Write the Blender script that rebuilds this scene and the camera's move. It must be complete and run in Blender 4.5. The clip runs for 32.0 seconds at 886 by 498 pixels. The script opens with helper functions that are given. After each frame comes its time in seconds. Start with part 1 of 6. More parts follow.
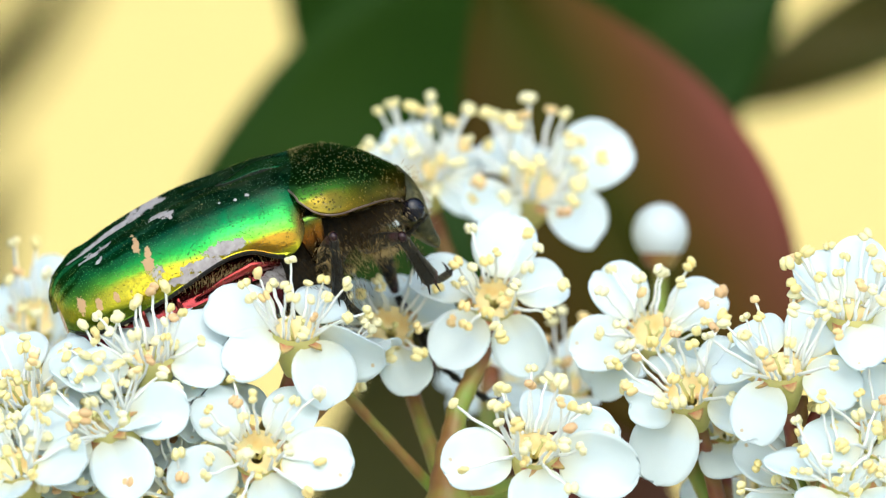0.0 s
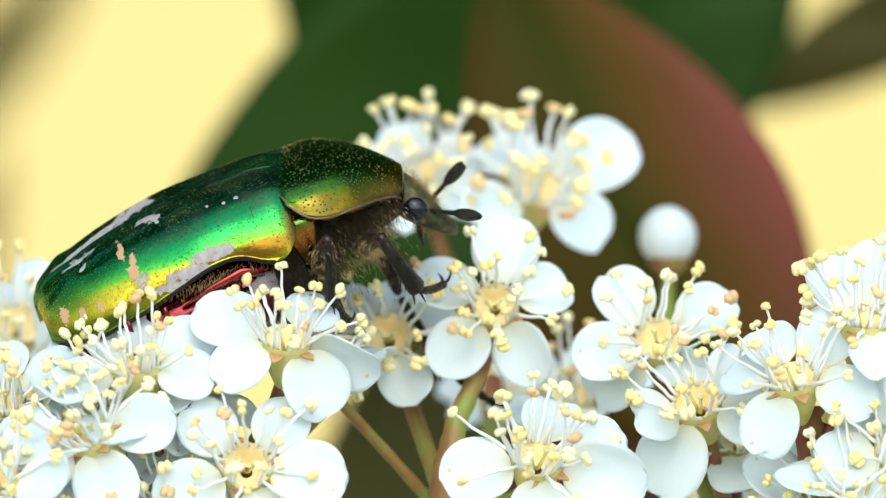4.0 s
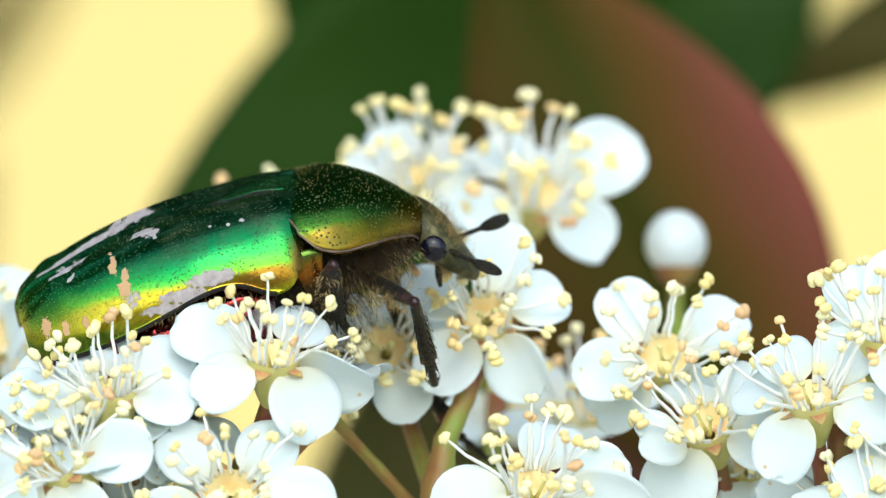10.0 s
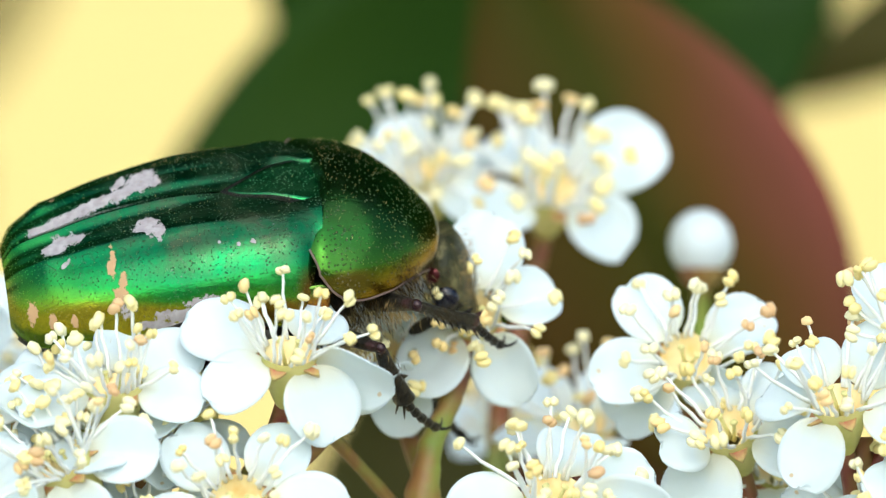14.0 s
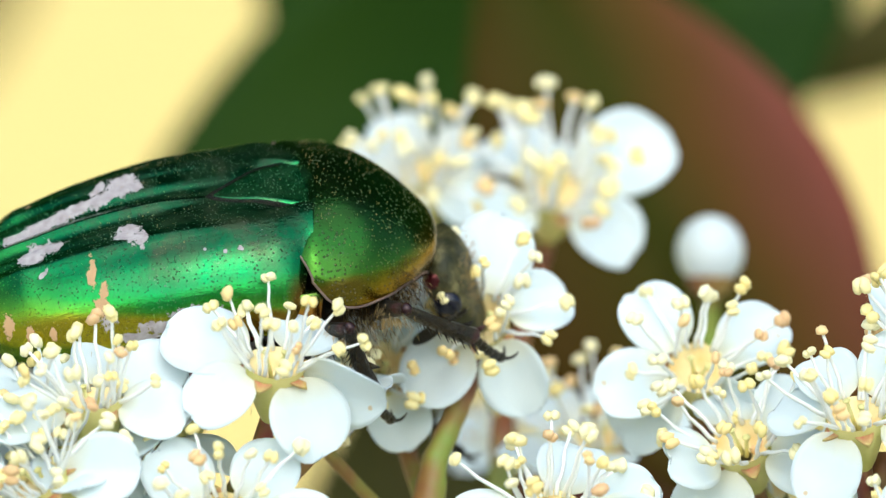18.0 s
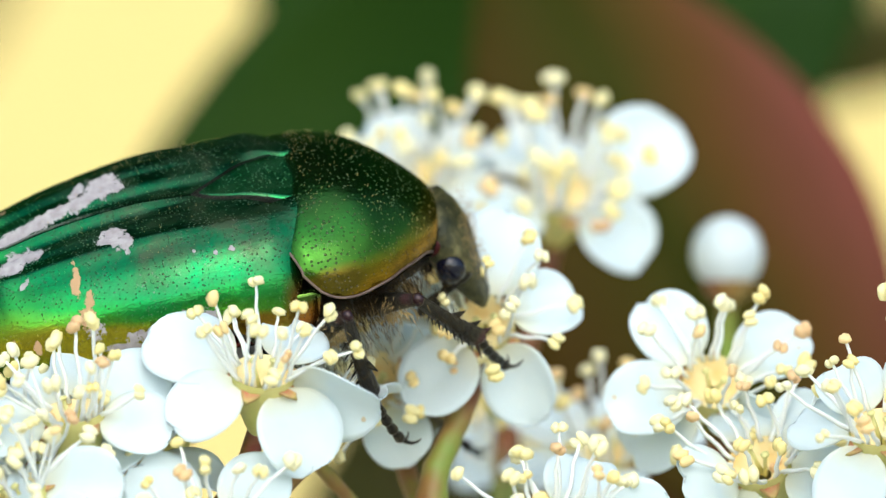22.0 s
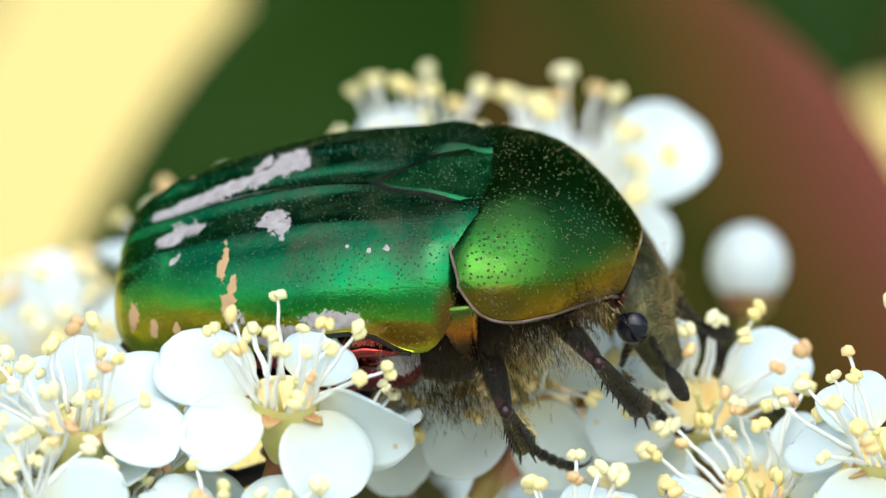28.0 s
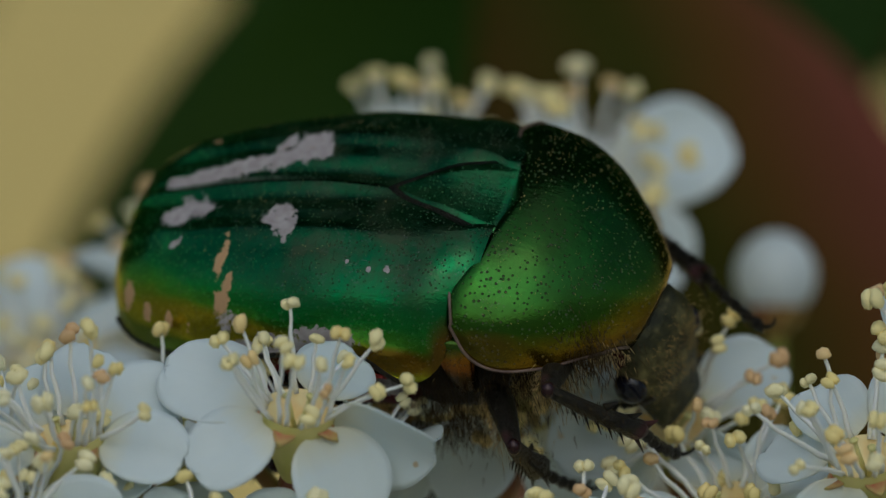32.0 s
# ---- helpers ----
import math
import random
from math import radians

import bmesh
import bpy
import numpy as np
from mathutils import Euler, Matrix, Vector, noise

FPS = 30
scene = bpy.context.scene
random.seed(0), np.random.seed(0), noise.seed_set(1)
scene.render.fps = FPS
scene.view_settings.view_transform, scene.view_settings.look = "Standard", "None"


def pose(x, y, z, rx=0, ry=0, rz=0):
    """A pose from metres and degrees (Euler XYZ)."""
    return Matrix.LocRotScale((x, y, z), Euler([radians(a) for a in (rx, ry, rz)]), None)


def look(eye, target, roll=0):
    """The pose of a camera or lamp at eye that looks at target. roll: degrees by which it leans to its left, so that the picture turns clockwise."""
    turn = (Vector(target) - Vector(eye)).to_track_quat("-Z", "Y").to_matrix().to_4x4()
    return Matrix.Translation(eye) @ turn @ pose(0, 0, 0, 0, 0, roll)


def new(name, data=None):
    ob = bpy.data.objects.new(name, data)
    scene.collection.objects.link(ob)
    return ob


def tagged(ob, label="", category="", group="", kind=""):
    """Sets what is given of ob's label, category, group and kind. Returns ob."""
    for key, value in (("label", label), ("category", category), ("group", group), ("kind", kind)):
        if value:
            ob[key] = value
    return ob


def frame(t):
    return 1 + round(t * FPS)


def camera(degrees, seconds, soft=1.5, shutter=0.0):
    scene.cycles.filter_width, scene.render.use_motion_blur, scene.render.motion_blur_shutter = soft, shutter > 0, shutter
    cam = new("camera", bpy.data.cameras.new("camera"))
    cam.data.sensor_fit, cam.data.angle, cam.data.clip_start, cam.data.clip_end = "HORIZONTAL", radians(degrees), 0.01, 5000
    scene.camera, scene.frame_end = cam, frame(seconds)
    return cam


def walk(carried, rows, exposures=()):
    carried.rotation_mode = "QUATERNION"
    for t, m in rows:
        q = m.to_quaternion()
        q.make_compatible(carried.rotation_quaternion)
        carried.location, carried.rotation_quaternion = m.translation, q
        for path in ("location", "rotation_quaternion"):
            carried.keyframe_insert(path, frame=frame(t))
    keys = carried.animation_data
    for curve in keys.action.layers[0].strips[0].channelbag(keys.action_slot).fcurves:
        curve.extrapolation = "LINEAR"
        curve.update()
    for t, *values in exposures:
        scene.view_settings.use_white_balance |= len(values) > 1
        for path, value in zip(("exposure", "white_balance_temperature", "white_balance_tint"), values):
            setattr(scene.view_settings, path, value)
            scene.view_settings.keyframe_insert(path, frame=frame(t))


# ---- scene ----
MM = 0.001


def dolly(t):
    """The camera slides straight in at an even pace, rising a little."""
    k = 0.0107 * t
    return pose(-0.0003 * k, -0.64 * (1 - k), 0.0040 * k, 90, 0, 0)


cam = camera(3.5, 32.0, soft=1.2)
walk(cam, [(t, dolly(t)) for t in range(0, 33, 4)],
     exposures=[(0, 0.58, 6060, 3), (30.3, 0.58, 6060, 3), (30.8, 0.29, 6060, 3), (31.4, -0.43, 6060, 3), (32, -1.28, 6060, 3)])

# a macro lens: thin sharp slice round the beetle
cam.data.dof.use_dof, cam.data.dof.aperture_fstop = True, 47.0

# ---- light ----
world = bpy.data.worlds.new("sky")
scene.world = world
world.use_nodes = True
wn = world.node_tree.nodes
sky = wn.new("ShaderNodeTexSky")
sky.sky_type, sky.sun_disc = "NISHITA", False
sky.sun_elevation, sky.sun_rotation = radians(40.5), radians(180)
sky.air_density, sky.dust_density = 1.0, 2.5
world.node_tree.links.new(sky.outputs[0], wn["Background"].inputs[0])
wn["Background"].inputs[1].default_value = 0.15
sun = new("sun", bpy.data.lights.new("sun", "SUN"))
sun.data.energy, sun.data.angle, sun.data.color = 1.05, radians(96), (0.96, 0.98, 0.965)
sun.matrix_world = look((0.0, -0.76, 0.65), (0, 0, 0))

# ---- materials ----


class Nodes:
    """A thin wrapper that wires a node material."""

    def __init__(self, name):
        self.mat = bpy.data.materials.new(name)
        self.mat.use_nodes = True
        self.tree = self.mat.node_tree
        self.bsdf = self.tree.nodes["Principled BSDF"]
        self.out = self.tree.nodes["Material Output"]

    def add(self, kind, **inputs):
        n = self.tree.nodes.new(kind)
        for k, v in inputs.items():
            self.put(n, k.replace("_", " "), v)
        return n

    def put(self, node, key, v):
        sock = node.inputs[int(key[1:])] if key[0] == "i" and key[1:].isdigit() else node.inputs[key]
        if isinstance(v, bpy.types.NodeSocket):
            self.tree.links.new(v, sock)
        elif isinstance(v, bpy.types.Node):
            self.tree.links.new(v.outputs[0], sock)
        else:
            sock.default_value = v

    def coords(self):
        return self.add("ShaderNodeTexCoord").outputs["Object"]

    def noise(self, scale, detail=3.0, rough=0.55, vec=None):
        n = self.add("ShaderNodeTexNoise", Scale=scale, Detail=detail, Roughness=rough)
        self.put(n, "Vector", vec if vec is not None else self.coords())
        return n.outputs["Fac"]

    def ramp(self, fac, *stops, smooth=False):
        n = self.add("ShaderNodeValToRGB", Fac=fac)
        n.color_ramp.interpolation = "EASE" if smooth else "LINEAR"
        e = n.color_ramp.elements
        while len(e) < len(stops):
            e.new(0.5)
        for el, (p, c) in zip(e, stops):
            el.position, el.color = p, (*c, 1) if len(c) == 3 else c
        return n.outputs["Color"]

    def math(self, op, a, b=0.0, clamp=False):
        n = self.add("ShaderNodeMath", i0=a, i1=b)
        n.operation, n.use_clamp = op, clamp
        return n.outputs[0]

    def mix(self, fac, a, b, blend="MIX"):
        n = self.add("ShaderNodeMix")
        n.data_type, n.blend_type = "RGBA", blend
        for i, v in ((0, fac), (6, a), (7, b)):
            self.put(n, f"i{i}", v if not isinstance(v, tuple) or len(v) == 4 else (*v, 1))
        return n.outputs[2]

    def bump(self, height, strength=0.3, distance=0.0001):
        n = self.add("ShaderNodeBump", Strength=strength, Distance=distance, Height=height)
        return n.outputs[0]

    def base(self, **kw):
        for k, v in kw.items():
            self.put(self.bsdf, k.replace("_", " "), v if not isinstance(v, tuple) or len(v) != 3 else (*v, 1))
        return self

    def random(self):
        return self.add("ShaderNodeObjectInfo").outputs["Random"]


def organic(name, a, b, scale, rough=0.5, bump=0.25, depth=0.0001, spec=0.4):
    n = Nodes(name)
    f = n.noise(scale)
    n.base(Base_Color=n.ramp(f, (0.3, a), (0.7, b)), Roughness=rough, Normal=n.bump(n.noise(scale * 4), bump, depth))
    n.bsdf.inputs["Specular IOR Level"].default_value = spec
    return n


def petal_material(name, cream):
    n = Nodes(name)
    v = n.coords()
    stretch = n.add("ShaderNodeMapping", Vector=v, Scale=(350, 2600, 800))
    veins = n.noise(1.0, 2.0, vec=stretch.outputs[0])
    tone = n.ramp(n.noise(700, vec=v), (0.25, (0.80, 0.89, 0.925)), (0.75, (0.86, 0.94, 0.965)))
    # small tan specks where pollen has stuck
    sep = n.add("ShaderNodeTexVoronoi", Scale=900.0, Vector=v)
    sep.feature = "F1"
    speck = n.math("LESS_THAN", sep.outputs["Distance"], 0.10)
    some = n.math("GREATER_THAN", n.noise(420, vec=v), 0.53)
    col = n.mix(n.math("MULTIPLY", n.math("MULTIPLY", speck, some), 0.8), tone, (0.72, 0.47, 0.16))
    run = n.add("ShaderNodeSeparateXYZ", Vector=v)
    claw = n.ramp(n.math("MULTIPLY", n.math("ADD", run.outputs["X"], n.math("MULTIPLY", veins, 0.0005)), 400.0), (0.20, (1, 1, 1)), (0.62, (0, 0, 0)))
    col = n.mix(n.math("MULTIPLY", claw, cream), col, (0.93, 0.86, 0.60))
    n.base(Base_Color=col, Roughness=0.55, Normal=n.bump(veins, 0.25, 0.00006))
    n.bsdf.inputs["Specular IOR Level"].default_value = 0.3
    tr = n.add("ShaderNodeBsdfTranslucent", Color=n.mix(0.5, tone, (0.88, 0.94, 0.90)))
    m = n.add("ShaderNodeMixShader", Fac=0.32)
    n.tree.links.new(n.bsdf.outputs[0], m.inputs[1])
    n.tree.links.new(tr.outputs[0], m.inputs[2])
    n.tree.links.new(m.outputs[0], n.out.inputs[0])
    return n.mat


PETAL = petal_material("petal", 0.8)
BUD_PETAL = petal_material("bud_petal", 0.0)
n = Nodes("filament")
n.base(Base_Color=(0.92, 0.94, 0.90), Roughness=0.5, Subsurface_Weight=0.2)
n.bsdf.inputs["Subsurface Radius"].default_value = (0.0004, 0.0004, 0.0003)
FILAMENT = n.mat
n = Nodes("anther")
tint = n.ramp(n.random(), (0.0, (0.93, 0.87, 0.56)), (0.5, (0.93, 0.82, 0.40)), (0.8, (0.92, 0.76, 0.30)), (0.93, (0.88, 0.64, 0.30)), (1.0, (0.72, 0.46, 0.24)))
n.base(Base_Color=tint, Roughness=0.8, Normal=n.bump(n.noise(9000), 0.5, 0.00006))
ANTHER = n.mat
n = Nodes("flower_cup")
v = n.coords()
tone = n.ramp(n.noise(900, vec=v), (0.3, (0.86, 0.58, 0.20)), (0.60, (0.92, 0.80, 0.44)))
n.base(Base_Color=n.mix(n.ramp(n.noise(650, 2.0, vec=v), (0.68, (0, 0, 0)), (0.72, (1, 1, 1))), tone, (0.52, 0.12, 0.07)), Roughness=0.4, Normal=n.bump(n.noise(3500, vec=v), 0.25, 0.0001))
CUP = n.mat
RECEPTACLE = organic("green_receptacle", (0.52, 0.50, 0.12), (0.70, 0.62, 0.24), 700, 0.45).mat
SEPAL = organic("sepal", (0.55, 0.50, 0.16), (0.48, 0.16, 0.08), 1500, 0.5).mat
n = Nodes("stalk")
v = n.coords()
red = n.ramp(n.noise(260, vec=v), (0.40, (0.22, 0.30, 0.045)), (0.54, (0.27, 0.16, 0.04)), (0.68, (0.20, 0.04, 0.025)))
n.base(Base_Color=red, Roughness=0.5, Normal=n.bump(n.noise(2500, vec=v), 0.3, 0.0001))
STALK = n.mat
STIGMA = organic("stigma", (0.75, 0.70, 0.30), (0.62, 0.58, 0.22), 1500, 0.6).mat


def leaf_material(name, a, b, c, gloss=0.35):
    n = Nodes(name)
    v = n.coords()
    cross = n.add("ShaderNodeSeparateXYZ", Vector=v)
    rib = n.math("ABSOLUTE", cross.outputs["Y"])
    tone = n.ramp(n.noise(60, vec=v), (0.3, a), (0.7, b))
    edge = n.ramp(n.math("MULTIPLY", rib, 45.0), (0.0, (0.55, 0.55, 0.55)), (0.05, (0, 0, 0)), (0.6, (0, 0, 0)), (1.0, (1, 1, 1)))
    n.base(Base_Color=n.mix(edge, tone, c), Roughness=gloss, Normal=n.bump(n.noise(300, vec=v), 0.2, 0.0003))
    n.bsdf.inputs["Specular IOR Level"].default_value = 0.12
    return n.mat


LEAF_GREEN = leaf_material("leaf_green", (0.009, 0.032, 0.0015), (0.016, 0.043, 0.002), (0.017, 0.047, 0.003), 0.5)
LEAF_LOW = leaf_material("leaf_low", (0.050, 0.028, 0.010), (0.075, 0.024, 0.014), (0.16, 0.030, 0.030), 0.5)
n = Nodes("leaf_red")
v = n.coords()
cross = n.add("ShaderNodeSeparateXYZ", Vector=v)
side = n.math("ADD", n.math("MULTIPLY", cross.outputs["Y"], 52.0), n.math("MULTIPLY", n.noise(70, vec=v), 0.2))
tone = n.ramp(n.math("SUBTRACT", 0.42, side), (0.06, (0.044, 0.025, 0.003)), (0.20, (0.039, 0.030, 0.003)), (0.32, (0.031, 0.035, 0.003)), (0.46, (0.084, 0.041, 0.009)), (0.62, (0.141, 0.045, 0.029)), (0.78, (0.196, 0.035, 0.035)), (0.88, (0.274, 0.045, 0.049)))
n.base(Base_Color=tone, Roughness=0.6, Normal=n.bump(n.noise(300, vec=v), 0.2, 0.0003))
n.bsdf.inputs["Specular IOR Level"].default_value = 0.05
LEAF_RED = n.mat
LEAF_DARK = leaf_material("leaf_olive", (0.045, 0.048, 0.008), (0.065, 0.058, 0.012), (0.07, 0.05, 0.012), 0.5)
LEAF_BROWN = leaf_material("leaf_brown", (0.035, 0.016, 0.006), (0.05, 0.020, 0.008), (0.06, 0.02, 0.01), 0.5)
n = Nodes("plaster")
n.base(Base_Color=n.ramp(n.noise(3.0), (0.3, (0.76, 0.59, 0.215)), (0.7, (0.80, 0.63, 0.24))), Roughness=0.9,
       Normal=n.bump(n.noise(120), 0.3, 0.002))
PLASTER = n.mat
# ground out of view, paled so that it bounces light up under the beetle
GROUND = organic("pale_ground", (0.36, 0.35, 0.26), (0.50, 0.48, 0.38), 6, 0.9, 0.6, 0.02).mat


def shell_material(name, stops, patches, lift=0.0, shift=0.0, dusty=-0.0012, accents=(), grid=7600.0, depth=0.55, filmy=0.20):
    """Metallic beetle shell: a colour run down the flank (wing cases and pronotum carry painted reflections), dull
    pits, dust grains, and pale crusts at the given spots.
    """
    n = Nodes(name)
    v = n.coords()
    axes = n.add("ShaderNodeSeparateXYZ", Vector=v)
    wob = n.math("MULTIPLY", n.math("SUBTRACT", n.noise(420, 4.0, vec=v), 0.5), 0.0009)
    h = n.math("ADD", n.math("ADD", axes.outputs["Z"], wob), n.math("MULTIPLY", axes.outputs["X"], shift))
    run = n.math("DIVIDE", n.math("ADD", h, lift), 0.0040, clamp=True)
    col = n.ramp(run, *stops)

    def spot(px, py, pz, rx, ry, rz, turn=0):
        mp = n.add("ShaderNodeMapping", Vector=v, Location=(px * MM, py * MM, pz * MM), Rotation=(0, 0, radians(turn)),
                   Scale=(rx * MM, ry * MM, rz * MM))
        mp.vector_type = "TEXTURE"
        ln = n.add("ShaderNodeVectorMath", i0=mp.outputs[0])
        ln.operation = "LENGTH"
        return ln.outputs["Value"]

    for (px, py, pz, rx, ry, rz, tone) in accents:
        soft = n.math("MULTIPLY", n.math("SUBTRACT", 1.15, n.math("ADD", spot(px, py, pz, rx, ry, rz), n.math("MULTIPLY", wob, 500.0))), 2.2, clamp=True)
        col = n.mix(soft, col, tone)
    # dull punctures, close together
    pits = n.add("ShaderNodeTexVoronoi", Scale=grid, Vector=v, Randomness=0.8)
    thin = n.math("MULTIPLY", n.noise(900, vec=v), 0.30)
    pit = n.math("MULTIPLY", n.math("SUBTRACT", n.math("ADD", 0.10, thin), pits.outputs["Distance"]), 12.0, clamp=True)
    grime = n.ramp(n.noise(260, 5.0, 0.65, vec=v), (0.46, (0, 0, 0)), (0.70, (1, 1, 1)))
    scuff = n.ramp(n.noise(5200, 5.0, 0.75, vec=v), (0.45, (0, 0, 0)), (0.75, (1, 1, 1)))
    col = n.mix(n.math("MULTIPLY", n.math("MAXIMUM", grime, scuff), 0.45), col, (0.030, 0.028, 0.012))
    # fine lengthwise scratches
    lines = n.noise(1.0, 4.0, 0.6, vec=n.add("ShaderNodeMapping", Vector=v, Scale=(420, 5200, 2600)).outputs[0])
    rough = n.math("ADD", n.math("ADD", 0.05, n.math("MULTIPLY", n.noise(2600, 6.0, 0.7, vec=v), 0.13)), n.math("MULTIPLY", grime, 0.10))
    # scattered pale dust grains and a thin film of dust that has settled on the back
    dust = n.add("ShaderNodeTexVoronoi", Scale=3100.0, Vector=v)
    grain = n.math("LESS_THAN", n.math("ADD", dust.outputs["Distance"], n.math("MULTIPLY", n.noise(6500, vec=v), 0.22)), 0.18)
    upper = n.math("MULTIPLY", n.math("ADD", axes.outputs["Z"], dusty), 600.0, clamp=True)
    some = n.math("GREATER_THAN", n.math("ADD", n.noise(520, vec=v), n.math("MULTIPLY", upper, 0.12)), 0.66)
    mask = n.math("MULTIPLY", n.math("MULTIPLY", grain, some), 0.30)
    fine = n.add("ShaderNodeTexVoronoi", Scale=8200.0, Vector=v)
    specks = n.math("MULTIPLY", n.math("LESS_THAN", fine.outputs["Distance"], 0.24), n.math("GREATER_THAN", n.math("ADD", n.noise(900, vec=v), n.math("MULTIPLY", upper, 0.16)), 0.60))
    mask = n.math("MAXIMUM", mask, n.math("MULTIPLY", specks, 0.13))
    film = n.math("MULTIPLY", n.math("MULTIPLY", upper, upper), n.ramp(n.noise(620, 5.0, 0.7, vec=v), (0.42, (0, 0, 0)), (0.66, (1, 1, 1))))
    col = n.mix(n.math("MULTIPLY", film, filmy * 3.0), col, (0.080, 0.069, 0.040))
    rag = n.math("MULTIPLY", n.math("SUBTRACT", n.noise(3400, 6.0, 0.8, vec=v), 0.5), 3.0)
    tan = None
    for (px, py, pz, rx, ry, rz, turn, kind) in patches:
        m = n.math("LESS_THAN", n.math("ADD", spot(px, py, pz, rx, ry, rz, turn), rag), 1.05)
        if kind:
            tan = m if tan is None else n.math("MAXIMUM", tan, m)
        mask = n.math("MAXIMUM", mask, m)
    crust = n.ramp(n.noise(3000, vec=v), (0.3, (0.30, 0.26, 0.26)), (0.7, (0.46, 0.42, 0.42)))
    if tan is not None:
        crust = n.mix(tan, crust, (0.50, 0.31, 0.16))
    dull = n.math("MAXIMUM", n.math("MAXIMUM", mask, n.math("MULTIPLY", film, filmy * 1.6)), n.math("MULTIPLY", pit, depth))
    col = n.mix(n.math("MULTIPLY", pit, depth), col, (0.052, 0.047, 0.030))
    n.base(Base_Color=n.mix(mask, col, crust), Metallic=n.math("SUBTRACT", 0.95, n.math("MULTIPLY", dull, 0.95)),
           Roughness=n.math("MAXIMUM", rough, n.math("MULTIPLY", dull, 0.8)),
           Normal=n.bump(n.math("SUBTRACT", n.math("MULTIPLY", mask, 1.2), n.math("ADD", n.math("MULTIPLY", pit, 0.7), n.math("ADD", n.math("MULTIPLY", n.noise(6500, 5.0, 0.7, vec=v), 0.30), n.math("MULTIPLY", lines, 0.28)))), 0.60, 0.00005))
    n.bsdf.inputs["Specular IOR Level"].default_value = 0.25
    return n.mat


# own green and gold, with reflections painted in: bright low flank, near-black back
GREENS_WITH_REFLECTIONS = ((0.0, (0.12, 0.19, 0.016)), (0.06, (0.38, 0.38, 0.022)), (0.15, (0.50, 0.44, 0.024)), (0.22, (0.34, 0.44, 0.024)), (0.31, (0.13, 0.40, 0.034)), (0.42, (0.028, 0.29, 0.048)),
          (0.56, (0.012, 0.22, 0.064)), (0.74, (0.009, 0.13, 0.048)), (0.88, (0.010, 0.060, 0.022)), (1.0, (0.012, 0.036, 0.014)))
RIGHT_CRUSTS = ((-4.24, -1.30, 2.9, 0.36, 0.36, 2, 20, 0), (-4.36, -1.68, 2.9, 0.62, 0.26, 2, -35, 0), (-3.90, -1.95, 2.9, 0.28, 0.40, 2, 0, 0), (-7.35, -0.78, 2.2, 0.66, 0.44, 2, -12, 0), (-7.80, -1.08, 2.2, 0.46, 0.34, 2, -20, 0),
                (-5.72, -2.45, 2.1, 0.12, 0.48, 0.8, 0, 1), (-5.84, -2.92, 2.0, 0.14, 0.36, 0.8, 12, 1), (-5.46, -3.45, 1.6, 0.17, 0.28, 0.8, -10, 1), (-5.58, -3.78, 1.3, 0.25, 0.26, 0.85, 10, 1), (-5.35, -4.02, 0.9, 0.38, 0.22, 0.5, 0, 0),
                (-2.2, -4.6, 1.25, 0.85, 1.2, 0.30, 0, 0), (-3.4, -4.6, 0.85, 1.0, 1.2, 0.24, 0, 0), (-4.4, -4.5, 0.55, 0.7, 1.2, 0.18, 0, 0),
                (-0.45, -3.12, 2.6, 0.12, 0.11, 0.4, 0, 0), (-1.00, -3.19, 2.6, 0.09, 0.10, 0.4, 0, 0), (-1.70, -3.0, 2.6, 0.07, 0.09, 0.4, 0, 0), (-7.45, -2.15, 2.0, 0.22, 0.10, 0.6, 40, 0), (-8.9, -3.0, 0.6, 0.2, 0.3, 0.5, 0, 1),
                (-8.2, -3.5, 0.5, 0.14, 0.2, 0.3, 0, 1), (-7.4, -3.8, 0.6, 0.13, 0.2, 0.25, 0, 1), (-6.7, -3.9, 0.6, 0.11, 0.2, 0.2, 0, 1))
LEFT_CRUSTS = ((-4.20, 1.45, 3.2, 0.58, 0.50, 2, 25, 0), (-4.85, 1.10, 3.2, 0.80, 0.36, 2, 20, 0), (-5.05, 1.65, 3.2, 0.45, 0.18, 2, 50, 0), (-6.15, 0.82, 2.8, 1.05, 0.28, 2, 8, 0), (-7.4, 0.62, 2.5, 0.9, 0.24, 2, 4, 0), (-8.2, 0.52, 2.3, 0.5, 0.22, 2, 0, 0), (-3.7, 1.2, 3.2, 0.28, 0.2, 2, 30, 0), (-7.6, 2.2, 2.3, 0.12, 0.14, 0.8, 0, 1))
GOLD = (0.30, 0.17, 0.016)
SHELL_RIGHT = shell_material("elytron_shell", GREENS_WITH_REFLECTIONS, RIGHT_CRUSTS, accents=((-5.0, -4.4, 0.80, 4.4, 1.5, 0.56, (0.42, 0.35, 0.023)), (-0.1, -4.7, 0.75, 1.5, 1.5, 0.46, GOLD), (1.5, -4.2, 0.6, 0.7, 1.5, 1.3, (0.20, 0.12, 0.02))))
SHELL_LEFT = shell_material("elytron_shell_far", GREENS_WITH_REFLECTIONS, LEFT_CRUSTS)
# pronotum colours, the upper stops darkened like the leaves it would reflect
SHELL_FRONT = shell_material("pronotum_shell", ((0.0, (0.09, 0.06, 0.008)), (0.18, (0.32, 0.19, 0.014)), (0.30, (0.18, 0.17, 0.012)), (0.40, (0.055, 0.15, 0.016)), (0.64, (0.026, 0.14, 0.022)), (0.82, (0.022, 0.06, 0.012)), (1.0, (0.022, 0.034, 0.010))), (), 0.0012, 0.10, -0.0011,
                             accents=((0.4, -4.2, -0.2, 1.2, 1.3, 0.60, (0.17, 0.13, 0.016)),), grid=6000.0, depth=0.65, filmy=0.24)
